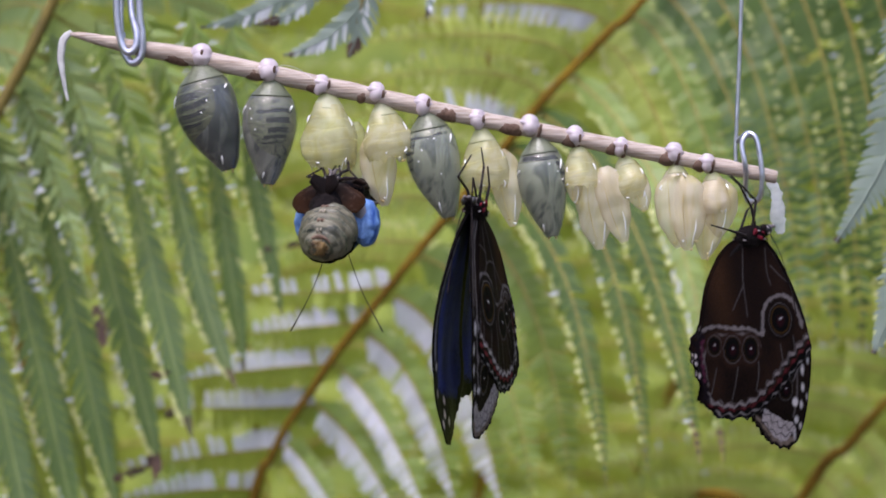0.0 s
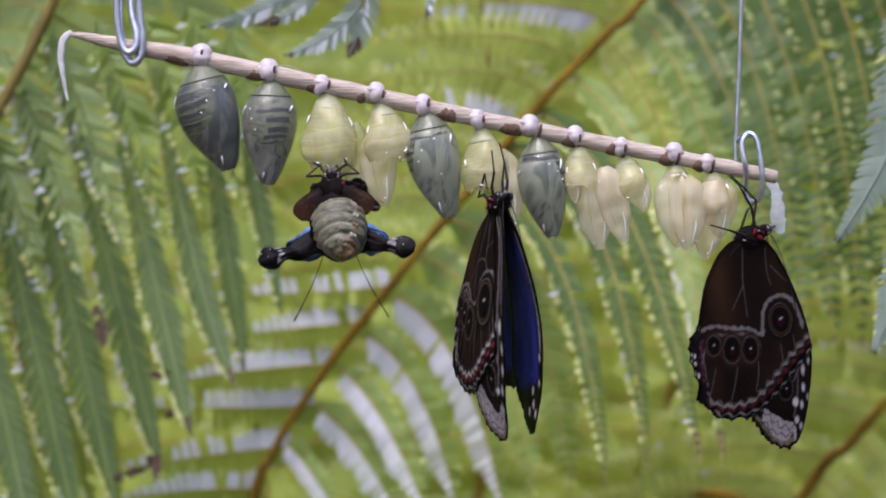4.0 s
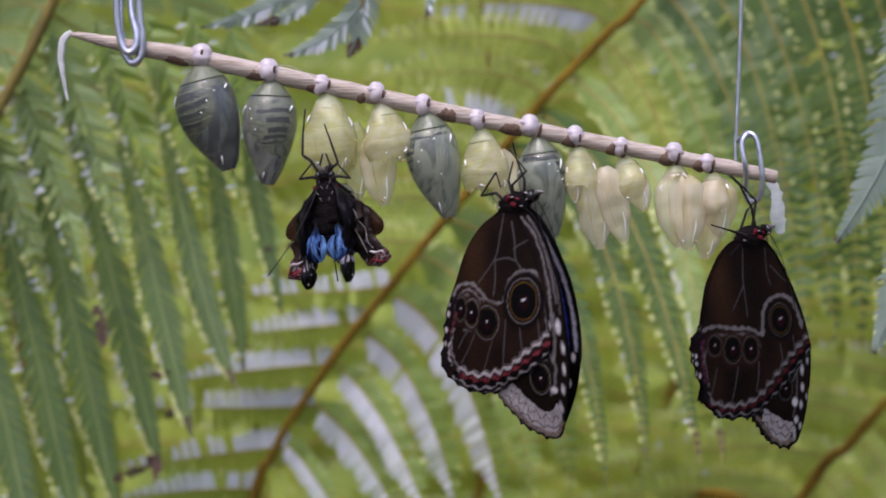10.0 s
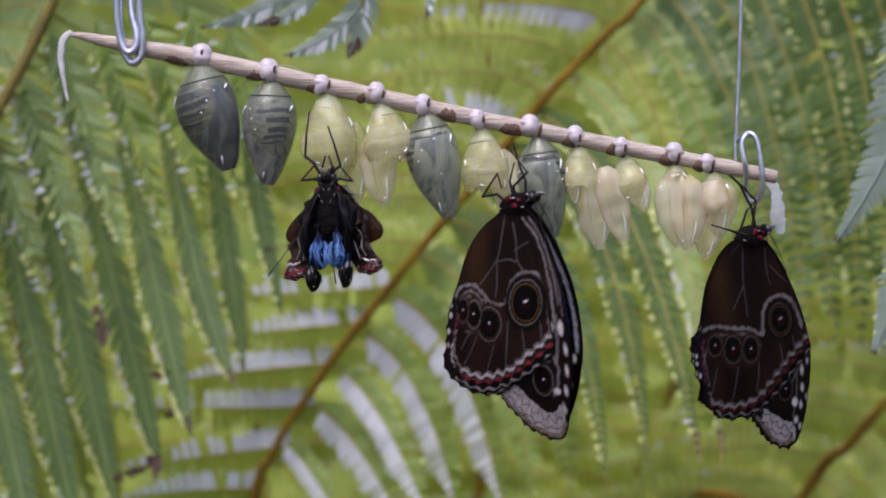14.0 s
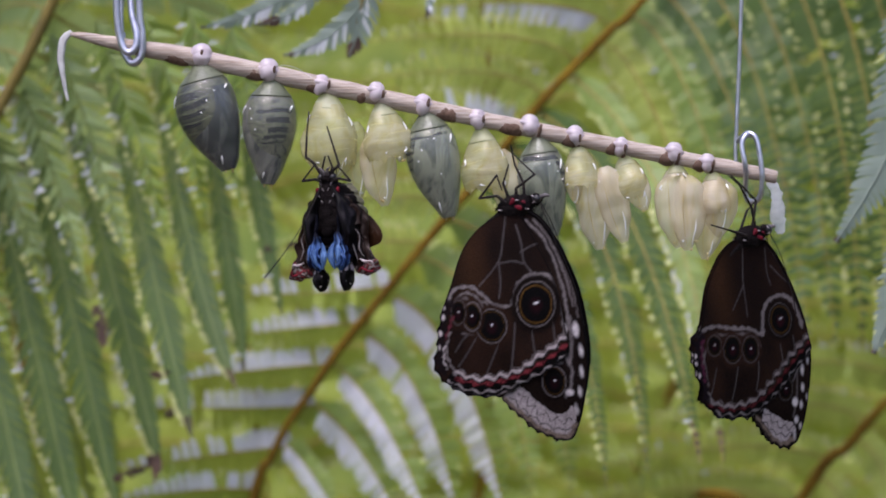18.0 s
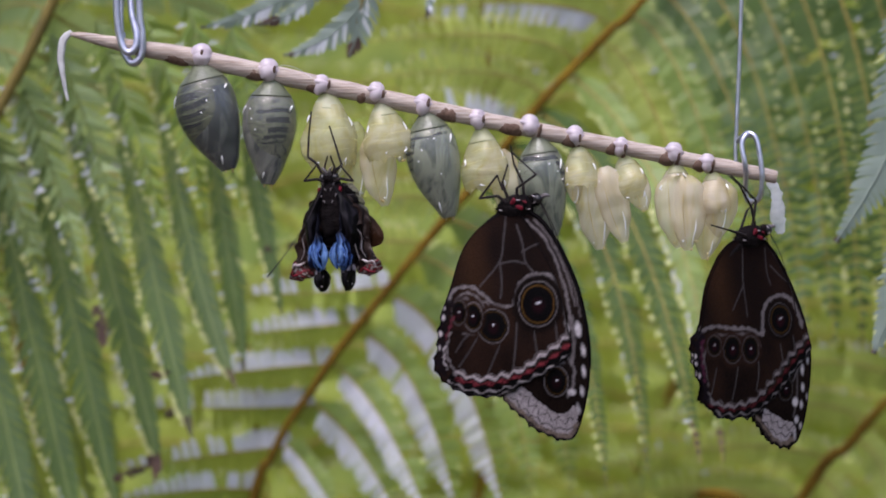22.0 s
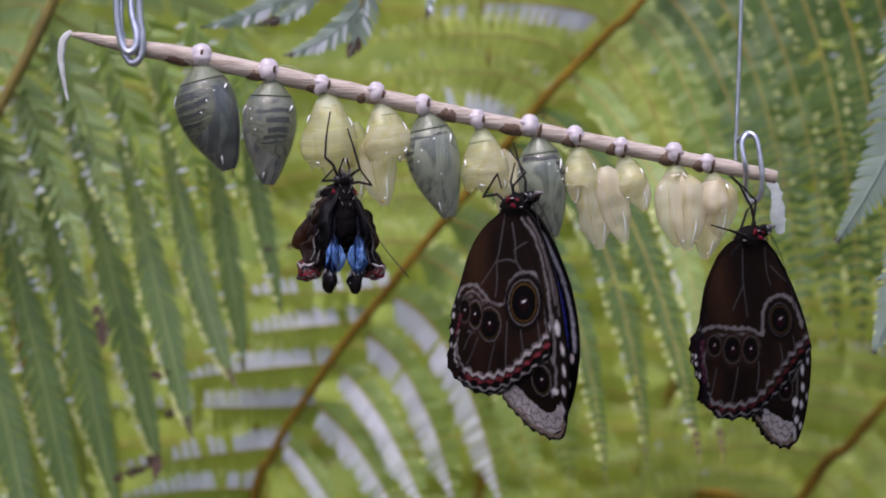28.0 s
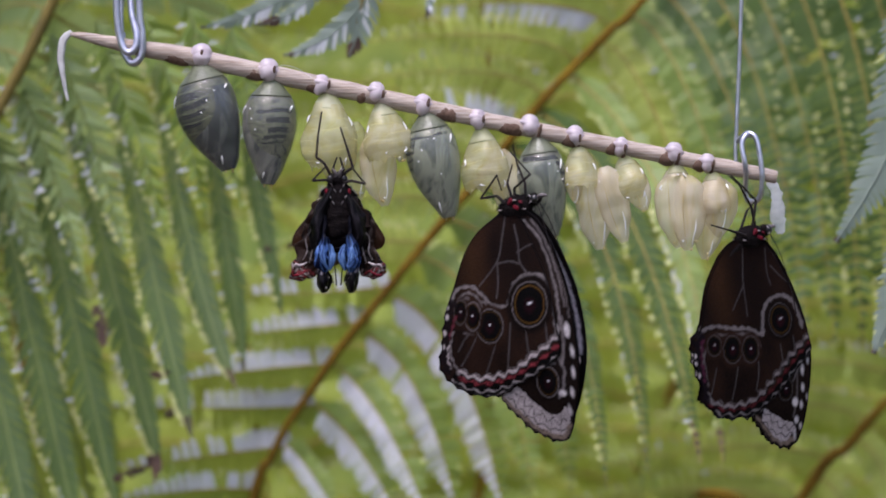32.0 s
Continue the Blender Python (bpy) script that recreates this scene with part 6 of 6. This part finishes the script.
for k in range(6):
    r = (5.3, 6.9, 7.5, 7.4, 6.4, 5.0)[k]
    for side in (-0.5, 0.5):
        bm = bmesh.new()
        ball(bm, (side, -r * 0.97, -3.4 - 2.6 * k), (0.5, 0.6, 0.8), rough=0.45, seed=k)
        part("tuft", bm, ABDOMEN_SEAM if k % 2 else BARK, young_abdomen, "hairy tuft")
bm = bmesh.new()
ball(bm, (0, -0.9, -18.6), (2.2, 2.2, 1.5), rough=1.1, detail=(20, 14))
fluff(bm, (0, -0.9, -18.6), (2.1, 2.1, 1.4), 160, 0.9, 12)
part("abdomen_tip", bm, ABDOMEN_TIP, young_abdomen, "ochre hairy tip")
bm = bmesh.new()
tube(bm, [(2.9 * math.cos(k * 0.63), -0.7 + 2.9 * math.sin(k * 0.63), -17.6) for k in range(11)], [0.55, 0.55], 8, 60, rough=0.4, facing=(0, 0, 1))
part("dark_ring", bm, BARK, young_abdomen, "dark brown ring round the tip")
young_wings = []
for s in (-1, 1):
    black = lobe("forewing", young, [(s * -2.0, -0.2, 2.5), (s * 0.6, 0, -2.5), (s * 2.2, 0.2, -8), (s * 2.0, 0.1, -13), (s * 1.0, 0, -17.5), (s * 0.5, -0.2, -22), (s * 0.3, -0.3, -25.2)], [0.4, 1.6, 2.2, 1.8, 1.2, 1.9, 0.6], 1.45, black_wing, "wet crumpled black forewing with a clubbed tip", 3 + s, rough=0.6, fold=0.12)
    rng = random.Random(5 + s)
    for c in ((0.7, -2.2, -22.6), (-0.5, -2.4, -21.2), (0.9, -2.0, -20.6), (0.1, -2.2, -23.8), (1.5, 0.6, -22.0), (1.5, -0.8, -23.4), (1.4, -0.2, -21.0), (1.5, 1.6, -23.0), (-1.6, -0.6, -22.4)):
        bm = bmesh.new()
        ball(bm, (s * c[0] + 0.4, c[1], c[2]), (rng.uniform(0.16, 0.3), 0.25, rng.uniform(0.16, 0.28)), detail=(8, 6))
        part("white_spot", bm, WING_PALE, black, "white dot")
    blue = lobe("wing_fold", young, [(0, 0, 3.0), (s * 0.4, -0.4, -1.5), (s * 0.9, -0.6, -6.0), (s * 1.0, -0.6, -9.0), (s * 0.4, -0.3, -12.0)], [0.1, 0.6, 1.6, 1.9, 0.4], 0.7, blue_wing, "wet crumpled shining blue fold of the wing", 21 + s, rough=0.8, grain=0.5, pleats=3, fold=0.16)
    lobe("inner_fold", blue, [(s * -0.9, -0.6, -4.6), (s * -1.5, -1.3, -6.6), (s * -1.3, -1.6, -9.0), (s * -0.6, -1.2, -11.6)], [0.12, 0.75, 0.9, 0.15], 0.6, leaf_blue_wing, "pale blue leaf-shaped fold", 25 + s, rough=0.4, grain=0.5, pleats=2, fold=0.12)
    lobe("outer_fold", blue, [(s * 0.6, -1.6, -5.2), (s * 1.3, -2.0, -7.0), (s * 0.9, -2.1, -9.2), (s * 0.2, -1.6, -11.0)], [0.1, 0.55, 0.6, 0.12], 0.6, leaf_blue_wing, "pale blue leaf-shaped fold", 27 + s, rough=0.4, grain=0.5, pleats=2, fold=0.12)
    bulge = lobe("wing_bulge", young, [(0, 0, 2.5), (s * 0.5, 0, -0.5), (s * 0.6, 0, -4), (s * 0.2, 0, -7.6), (s * -0.4, 0, -9.6)], [1.4, 3.3, 4.0, 3.3, 0.8], 0.75, pale_blue_wing, "swollen pale blue bulge of the wing", 41 + s, rough=0.5, grain=0.5, pleats=3, fold=0.035)
    bm = bmesh.new()
    tube(bm, [(s * -2.4, -0.5, 3.6), (s * -1.2, -1.6, 1.0), (s * -1.0, -1.8, -1.6), (s * -1.2, -1.4, -3.6)], [0.5, 1.6, 1.5, 0.4], 18, 30, flat=0.7, rough=0.6, seed=45 + s)
    part("wing_root", bm, GREY_WING_ROOT, bulge, "pale grey wing root")
    brown = lobe("hindwing", young, [(0, 0, 0), (s * 2.4, 0.5, -5.5), (s * 3.6, 0.8, -11), (s * 5.2, 0, -15.5), (s * 7.0, -0.5, -18.8), (s * 7.7, -0.6, -20.6)], [1.6, 3.5, 3.3, 3.0, 2.9, 0.8], 0.5, brown_wing, "wet crumpled brown hindwing with a red and white margin", 9 + s, rough=1.4, pleats=4, fold=0.2)
    for line, mat in (([(s * 1.8, -1.8, -2.0), (s * 3.6, -2.0, -4.6), (s * 4.2, -2.1, -7.6), (s * 5.6, -2.0, -10.2), (s * 5.2, -2.0, -13.2), (s * 6.4, -1.9, -15.6)], WING_GREY), ([(s * 1.2, -1.8, -3.0), (s * 2.6, -2.0, -6.5), (s * 2.9, -2.1, -10.0), (s * 3.8, -2.1, -13.0), (s * 4.6, -2.0, -16.4)], WING_GREY), ([(s * 5.2, -2.0, -16.2), (s * 7.0, -2.1, -17.0), (s * 8.2, -2.0, -16.8), (s * 9.2, -1.7, -18.4)], WING_PALE), ([(s * 5.6, -2.0, -18.4), (s * 7.2, -2.1, -19.4), (s * 9.0, -1.9, -19.6)], RED_SPOT)):
        bm = bmesh.new()
        tube(bm, line, [0.06, 0.17, 0.13, 0.2, 0.08] if mat == WING_GREY else [0.1, 0.36, 0.3, 0.34, 0.1], 6, 50, rough=0.5, grain=0.9, seed=len(line))
        part("margin_line", bm, mat, brown, "pale crumpled line" if mat != RED_SPOT else "red crumpled line")
    flap = lobe("wing_flap", young, [(s * -1.0, 0, 1.0), (s * 1.6, 1.0, -3.6), (s * 4.2, 1.4, -8.0), (s * 5.8, 1.4, -10.8), (s * 6.2, 1.3, -12.6)], [1.4, 2.7, 3.4, 3.0, 1.2], 0.2, rust_wing, "dark rusty brown flap of the wing", 31 + s, rough=0.35, grain=0.25, pleats=1, fold=0.05)
    young_wings.append((s, black, blue, bulge, brown, flap))


# ---- what moves ----
def swing(x, y, z, yaw=0.0, lean=0.0, nod=0.0):
    """A pose turned about the upright, leant sideways and nodded, in degrees."""
    return Matrix.Translation((x, y, z)) @ (Matrix.Rotation(radians(lean), 4, "Y") @ Matrix.Rotation(radians(yaw), 4, "Z") @ Matrix.Rotation(radians(nod), 4, "X"))


def motions():
    # the butterfly in the middle: seconds, shift to the side and up in mm, turn, lean, opening of the near and far wings
    rows = [(0, -9.2, -0.6, -108, 0, 1.3, 2.6), (3.2, -9.2, -0.6, -108, 0, 1.3, 2.6), (3.3, -8.0, -0.4, -100, 0, 2, 3), (3.5, -3.2, 0.5, -70, -3, 4, 6), (4.2, -4.0, 0.5, -74, 0, 1, 2), (5.5, -4.0, 0.5, -76, 0, 1, 3.2), (5.7, -2.5, 0.8, -64, 0, 2, 1.2), (5.9, -1.8, 1.0, -50, 0, 1, 1.2), (6.0, -1.8, 1.0, -58, 0, 0, -0.8), (6.6, -1.8, 1.0, -58, 0, 0, 0.2),
            (6.8, -1.8, 1.0, -52, 0, 4, 1.2), (7.0, -1.0, 1.0, -46, 0, 7, 2.2), (7.1, -1.0, 1.0, -50, 0, 8, 6.2), (7.3, -0.5, 1.0, -36, 0, 3, 3.2), (7.6, -0.5, 1.0, -30, 0, 2, 1.2), (7.8, -0.5, 1.0, -50, 0, 4, 3.2), (7.9, -0.5, 1.0, -52, 0, 6, 2.2), (8.0, -0.5, 1.0, -50, 0, 4, 1.2), (8.5, 0, 1.0, -42, 0, 1, 6.2), (9.0, -0.4, 1.0, -46, -1, 3, 4.7), (9.2, 0, 1.0, -42, 0, 3, 1.2), (9.5, 0, 0.8, -42, 0, 1, 2.2), (10.0, 0, 0.8, -38, 0, -1, -2.5), (10.5, 0, 0.8, -28, 0, -1.5, -2),
            (11.0, 0, 0.5, -22, 0, -1.5, -1.5), (12.0, 0, 0.5, -25, 0, -1, 0), (12.3, 0, 0.5, -25, 0, -1, 0), (12.5, -1.2, 0.5, -24, -9, 7, 7), (12.8, -0.3, 0.5, -30, 0, 2, -1), (13.0, -0.3, 0.5, -31, 0, 0.5, -2), (13.5, 0, 0.5, -31, 0, 0, -2), (14.0, 0.3, 0.5, -38, 0, -2, -2), (14.5, 0.3, 0.5, -38, 0, -2, -1.5), (16.5, 0, 0.2, -24, 0, -1.5, -3), (17.0, 0, 0, -20, 0, -1.5, -2.5), (18.0, 0, 0, -15, 0, -1.5, -3),
            (19.0, 0, 0, -8, 0, -1.5, -3), (20.0, 0, 0, -6, 0, -1.5, -3), (22.0, 0, 0, -10, 0, -1.5, -3), (25.2, 0, 0, -14, 0, -1.5, -3), (25.5, -2.0, 0.8, -47, 0, -2, -5), (27.5, 0.2, 0.4, -36, 0, -2.5, -5), (28.0, 0.3, 0.5, -42, 0, -2.5, -5.5), (28.5, 0, 0, -20, 0, -1.5, -2), (29.0, 0, 0, -14, 0, -1.5, -3), (29.5, -0.8, 0, -8, 0, -1.5, -3), (30.0, -2.5, 0, -6, 0, -1.5, -3), (30.6, -0.8, 0, -10, 0, -1.5, -3), (31.0, 0.0, 0, -33, 0, -2, -5), (31.5, 0, 0, -20, 0, -1.5, -4), (32.0, 0.2, 0, -30, 0, -2, -4.5)]
    walk(middle_fly, [(t, swing((HINGE_B[0] + x) * MM, -0.010, (HINGE_B[2] + z) * MM + HEIGHT, yaw, lean)) for t, x, z, yaw, lean, a, b in rows])
    walk(middle_near, [(t, pose(0, 0, 0, -a)) for t, x, z, yaw, lean, a, b in rows])
    walk(middle_far, [(t, pose(0, 0.0005 if b < -1 else 0, 0, max(b, -1.6))) for t, x, z, yaw, lean, a, b in rows])
    # the resting butterfly barely stirs
    walk(resting_fly, [(t, swing(HINGE_C[0] * MM, -0.006, HINGE_C[2] * MM + HEIGHT, yaw, 0)) for t, yaw in ((0, 34), (6, 33), (12, 35), (20, 34), (32, 34))])
    walk(resting_near, [(0, pose(0, 0, 0, 0)), (32, pose(0, 0, 0, 0))])
    walk(resting_far, [(0, pose(0, 0.0012, 0)), (32, pose(0, 0.0012, 0))])
    # the emerging one swings on its case, then turns round and hangs head up
    rows = [(0, -2.0, 0, -14, 0), (0.15, -1.5, 0, -12, 0), (0.3, -0.5, 0, -2, 0), (0.5, 0, 0, 12, 0), (0.65, 0, 0, 12, 0), (0.85, -1, 0, -6, 0), (1.0, -2.0, 0, -14, 0), (1.2, -2.0, 0, -14, 0), (1.5, -0.5, 0, -2, 0), (1.7, 0, 0, 6, 0), (2.0, -0.5, 0, 2, 0), (2.3, -1.0, 0, -8, 0), (2.5, -2.0, 0, -16, 0), (2.8, -1.5, 0, -14, 2), (3.0, 1.0, -0.6, 0, 0), (3.5, 0.5, -0.2, 2, 0),
            (5.5, -6.8, 2.6, -48, -16), (6.0, -6.6, 2.6, -46, -16), (6.6, -5.8, 2.4, -44, -14), (6.8, -3.4, 1.2, -24, -8), (7.1, -3.6, 1.4, -38, -10), (7.5, -3.6, 1.4, -38, -9), (7.7, -3.4, 1.0, -20, -6), (8.0, -3.6, 1.2, -36, -8), (8.5, -3.0, 0.8, -18, -6), (9.0, -3.0, 0.6, -36, -8), (9.6, -3.0, 0.6, -30, -6), (10.0, -2.8, 0.6, -14, -4), (10.5, -2.6, 0.4, -30, -6), (12.0, -2.6, 0.4, -30, -6), (12.5, -2.4, 0.2, -14, -4),
            (13.0, -2.4, 0, -14, -3), (14.5, -2.4, 0, -12, -2), (16.5, -2.2, 0, -20, -3), (17.0, -2.2, 0, -24, -4), (19.0, -1.8, 0, -20, -3), (20.0, -1.6, 0, -18, -3), (22.0, -1.6, 0, -20, -3), (22.6, -1.0, 0, -16, -2), (23.0, 2.8, -0.2, 20, 3), (24.0, 0.4, -0.2, 12, 2), (24.5, 0.2, -0.2, 10, 2), (25.0, 1.4, -3.4, 22, 2), (25.5, 2.6, -1.2, 44, 8), (27.5, 1.4, -0.8, 30, 3), (28.0, 1.2, -0.6, 22, 1), (29.0, 1.0, -0.6, 24, 1), (29.5, 0, -0.4, 2, 0), (31.0, 0, -0.4, 0, 0), (31.5, 0.6, -0.4, 16, 0), (32.0, 0, -0.4, 0, 0)]
    nod = -50
    walk(young, [(t, swing((HINGE_A[0] + x) * MM, -0.009, (HINGE_A[2] + z) * MM + HEIGHT, yaw, lean, nod if t < 4 else 0)) for t, x, z, yaw, lean in rows])
    hang = (5.5, 32.0)
    back = Matrix.Rotation(radians(-nod), 4, "X")

    def curled(*values):
        return back @ swing(*values)

    walk(young_abdomen, [(t, curled(0.0012, 0.002, -0.0062, 0, 0, -60)) for t in (0, 2.6)] + [(t, curled(0, 0.002, -0.003, 0, 0, -52)) for t in (3.0, 3.5)] + [(4.2, swing(0, 0.004, -0.003, 70, 0, -10)), (4.9, swing(0, 0.005, -0.002, 130, 0, 0))] + [(t, swing(0.001, 0.0045, -0.0015, 180, -10, -2)) for t in (5.5, 7.0)] + [(9.5, swing(0.0005, 0.0055, 0.0005, 180, -4, 3)), (12.0, swing(0.0, 0.006, 0.001, 180, 0, 4))] + [(t, swing(0, 0.006, 0.0015, 180, 0, 4)) for t in (19.0, 32.0)])
    for s, antenna in young_antennae:
        out, tucked = (s * 0.001, -0.001, 0.0035, 0, -s * 8, -28), (s * 0.001, 0.003, 0.0067, 0, s * 19, 6)
        far = (s * 0.001, -0.001, 0.0045, 0, -s * 24, -20)
        shown = ((5.5, 2), (6.6, 2), (8.0, 1), (22.4, 1), (23.0, 0), (29.2, 0), (29.8, 0), (32.0, 0)) if s < 0 else ((5.5, 0), (22.4, 0), (23.0, 1), (29.2, 1), (29.8, 0), (32.0, 0))
        walk(antenna, [(t, curled(s * 0.001, 0.006, -0.008, 0, -s * 6)) for t in (0, 3.5)] + [(t, swing(*(far if k == 2 else out if k else tucked))) for t, k in shown])
    for s, black, blue, bulge, brown, flap in young_wings:
        # folded, spread, and hanging head up
        walk(black, [(t, curled(s * 0.003, 0.002, 0.001, 0, -s * 10, 78)) for t in (0, 2.4)] + [(2.65, curled(s * 0.0035, 0.003, -0.008, s * 40, -s * 50, 40))] + [(t, curled(-s * 0.0042, 0.002, -0.0150, s * 100, -s * 86, 0)) for t in (2.9, 3.5)] + [(4.3, swing(-s * 0.002, 0.001, -0.010, s * 60, -s * 50)), (4.9, swing(s * 0.002, 0, -0.004, s * 20, -s * 16))] + ((
            [(5.5, swing(-0.0040, -0.001, -0.001, 0, 15)), (6.6, swing(-0.0040, -0.001, -0.001, 0, 14)), (8.0, swing(-0.0036, -0.001, -0.001, 0, 9)), (12.0, swing(-0.0034, -0.001, -0.001, 0, 6))] if s < 0 else
            [(5.5, swing(0.0030, 0.0025, 0.004, 0, -8)), (6.6, swing(0.0030, 0.0025, 0.004, 0, -8)), (9.4, swing(0.0030, 0.0022, 0.0035, 0, -7)), (10.0, swing(0.0030, -0.001, 0.0005, 0, -2)), (12.0, swing(0.0032, -0.001, 0.0005, 0, -1))]) + [(t, swing(s * 0.0032, -0.001, -0.001)) for t in (16.5, 32.0)]))
        walk(blue, [(t, curled(s * 0.0035, 0.007, -0.0035, s * 20, s * 4, 0)) for t in (0, 2.4)] + [(t, curled(s * 0.003, 0.001, -0.0115, s * 10, -s * 66, 0)) for t in (2.9, 3.5)] + [(5.5, swing(s * 0.0040, 0.0005, -0.0065, -s * 12, 6)), (9.0, swing(s * 0.0034, -0.0008, -0.0070, -s * 12, 4)), (12.0, swing(s * 0.0022, -0.0014, -0.008, -s * 12, s * 2)), (19.0, swing(s * 0.0030, -0.0028, -0.0088, -s * 10, s * 1)), (32.0, swing(s * 0.0031, -0.0030, -0.0088, -s * 10, s * 1))])
        walk(bulge, [(t, curled(0.0082 if s > 0 else -0.0064, 0.003, -0.0045, s * 20, s * 2, 0)) for t in (0, 2.4)] + [(t, curled(s * 0.0035, 0.003, -0.0135, s * 10, -s * 70, 0)) for t in (2.9, 3.5)] + [(t, swing(s * 0.0034, 0.005, -0.0075)) for t in hang])
        walk(brown, [(t, curled(s * 0.001, 0.002, 0.002, 0, s * 6, 84)) for t in (0, 3.5)] + [(t, swing(s * 0.0028, 0.0005, -0.002, 0, -12 if s > 0 else -4)) for t in (5.5, 8.0)] + [(12.0, swing(s * 0.0028, 0.0005, -0.002, 0, -6 if s > 0 else 0)), (19.0, swing(s * 0.0028, 0.0005, -0.002)), (32.0, swing(s * 0.0028, 0.0005, -0.002))])
        walk(flap, [(t, curled(-s * 0.0022, -0.0055, 0.0030, s * 22, -s * 32, 0)) for t in (0, 3.5)] + [(t, swing(s * 0.0028, 0.003, -0.002, 0, -s * 12)) for t in (5.5, 12.0)] + [(t, swing(s * 0.0028, 0.003, -0.003, 0, -s * 4)) for t in (19.0, 32.0)])


motions()
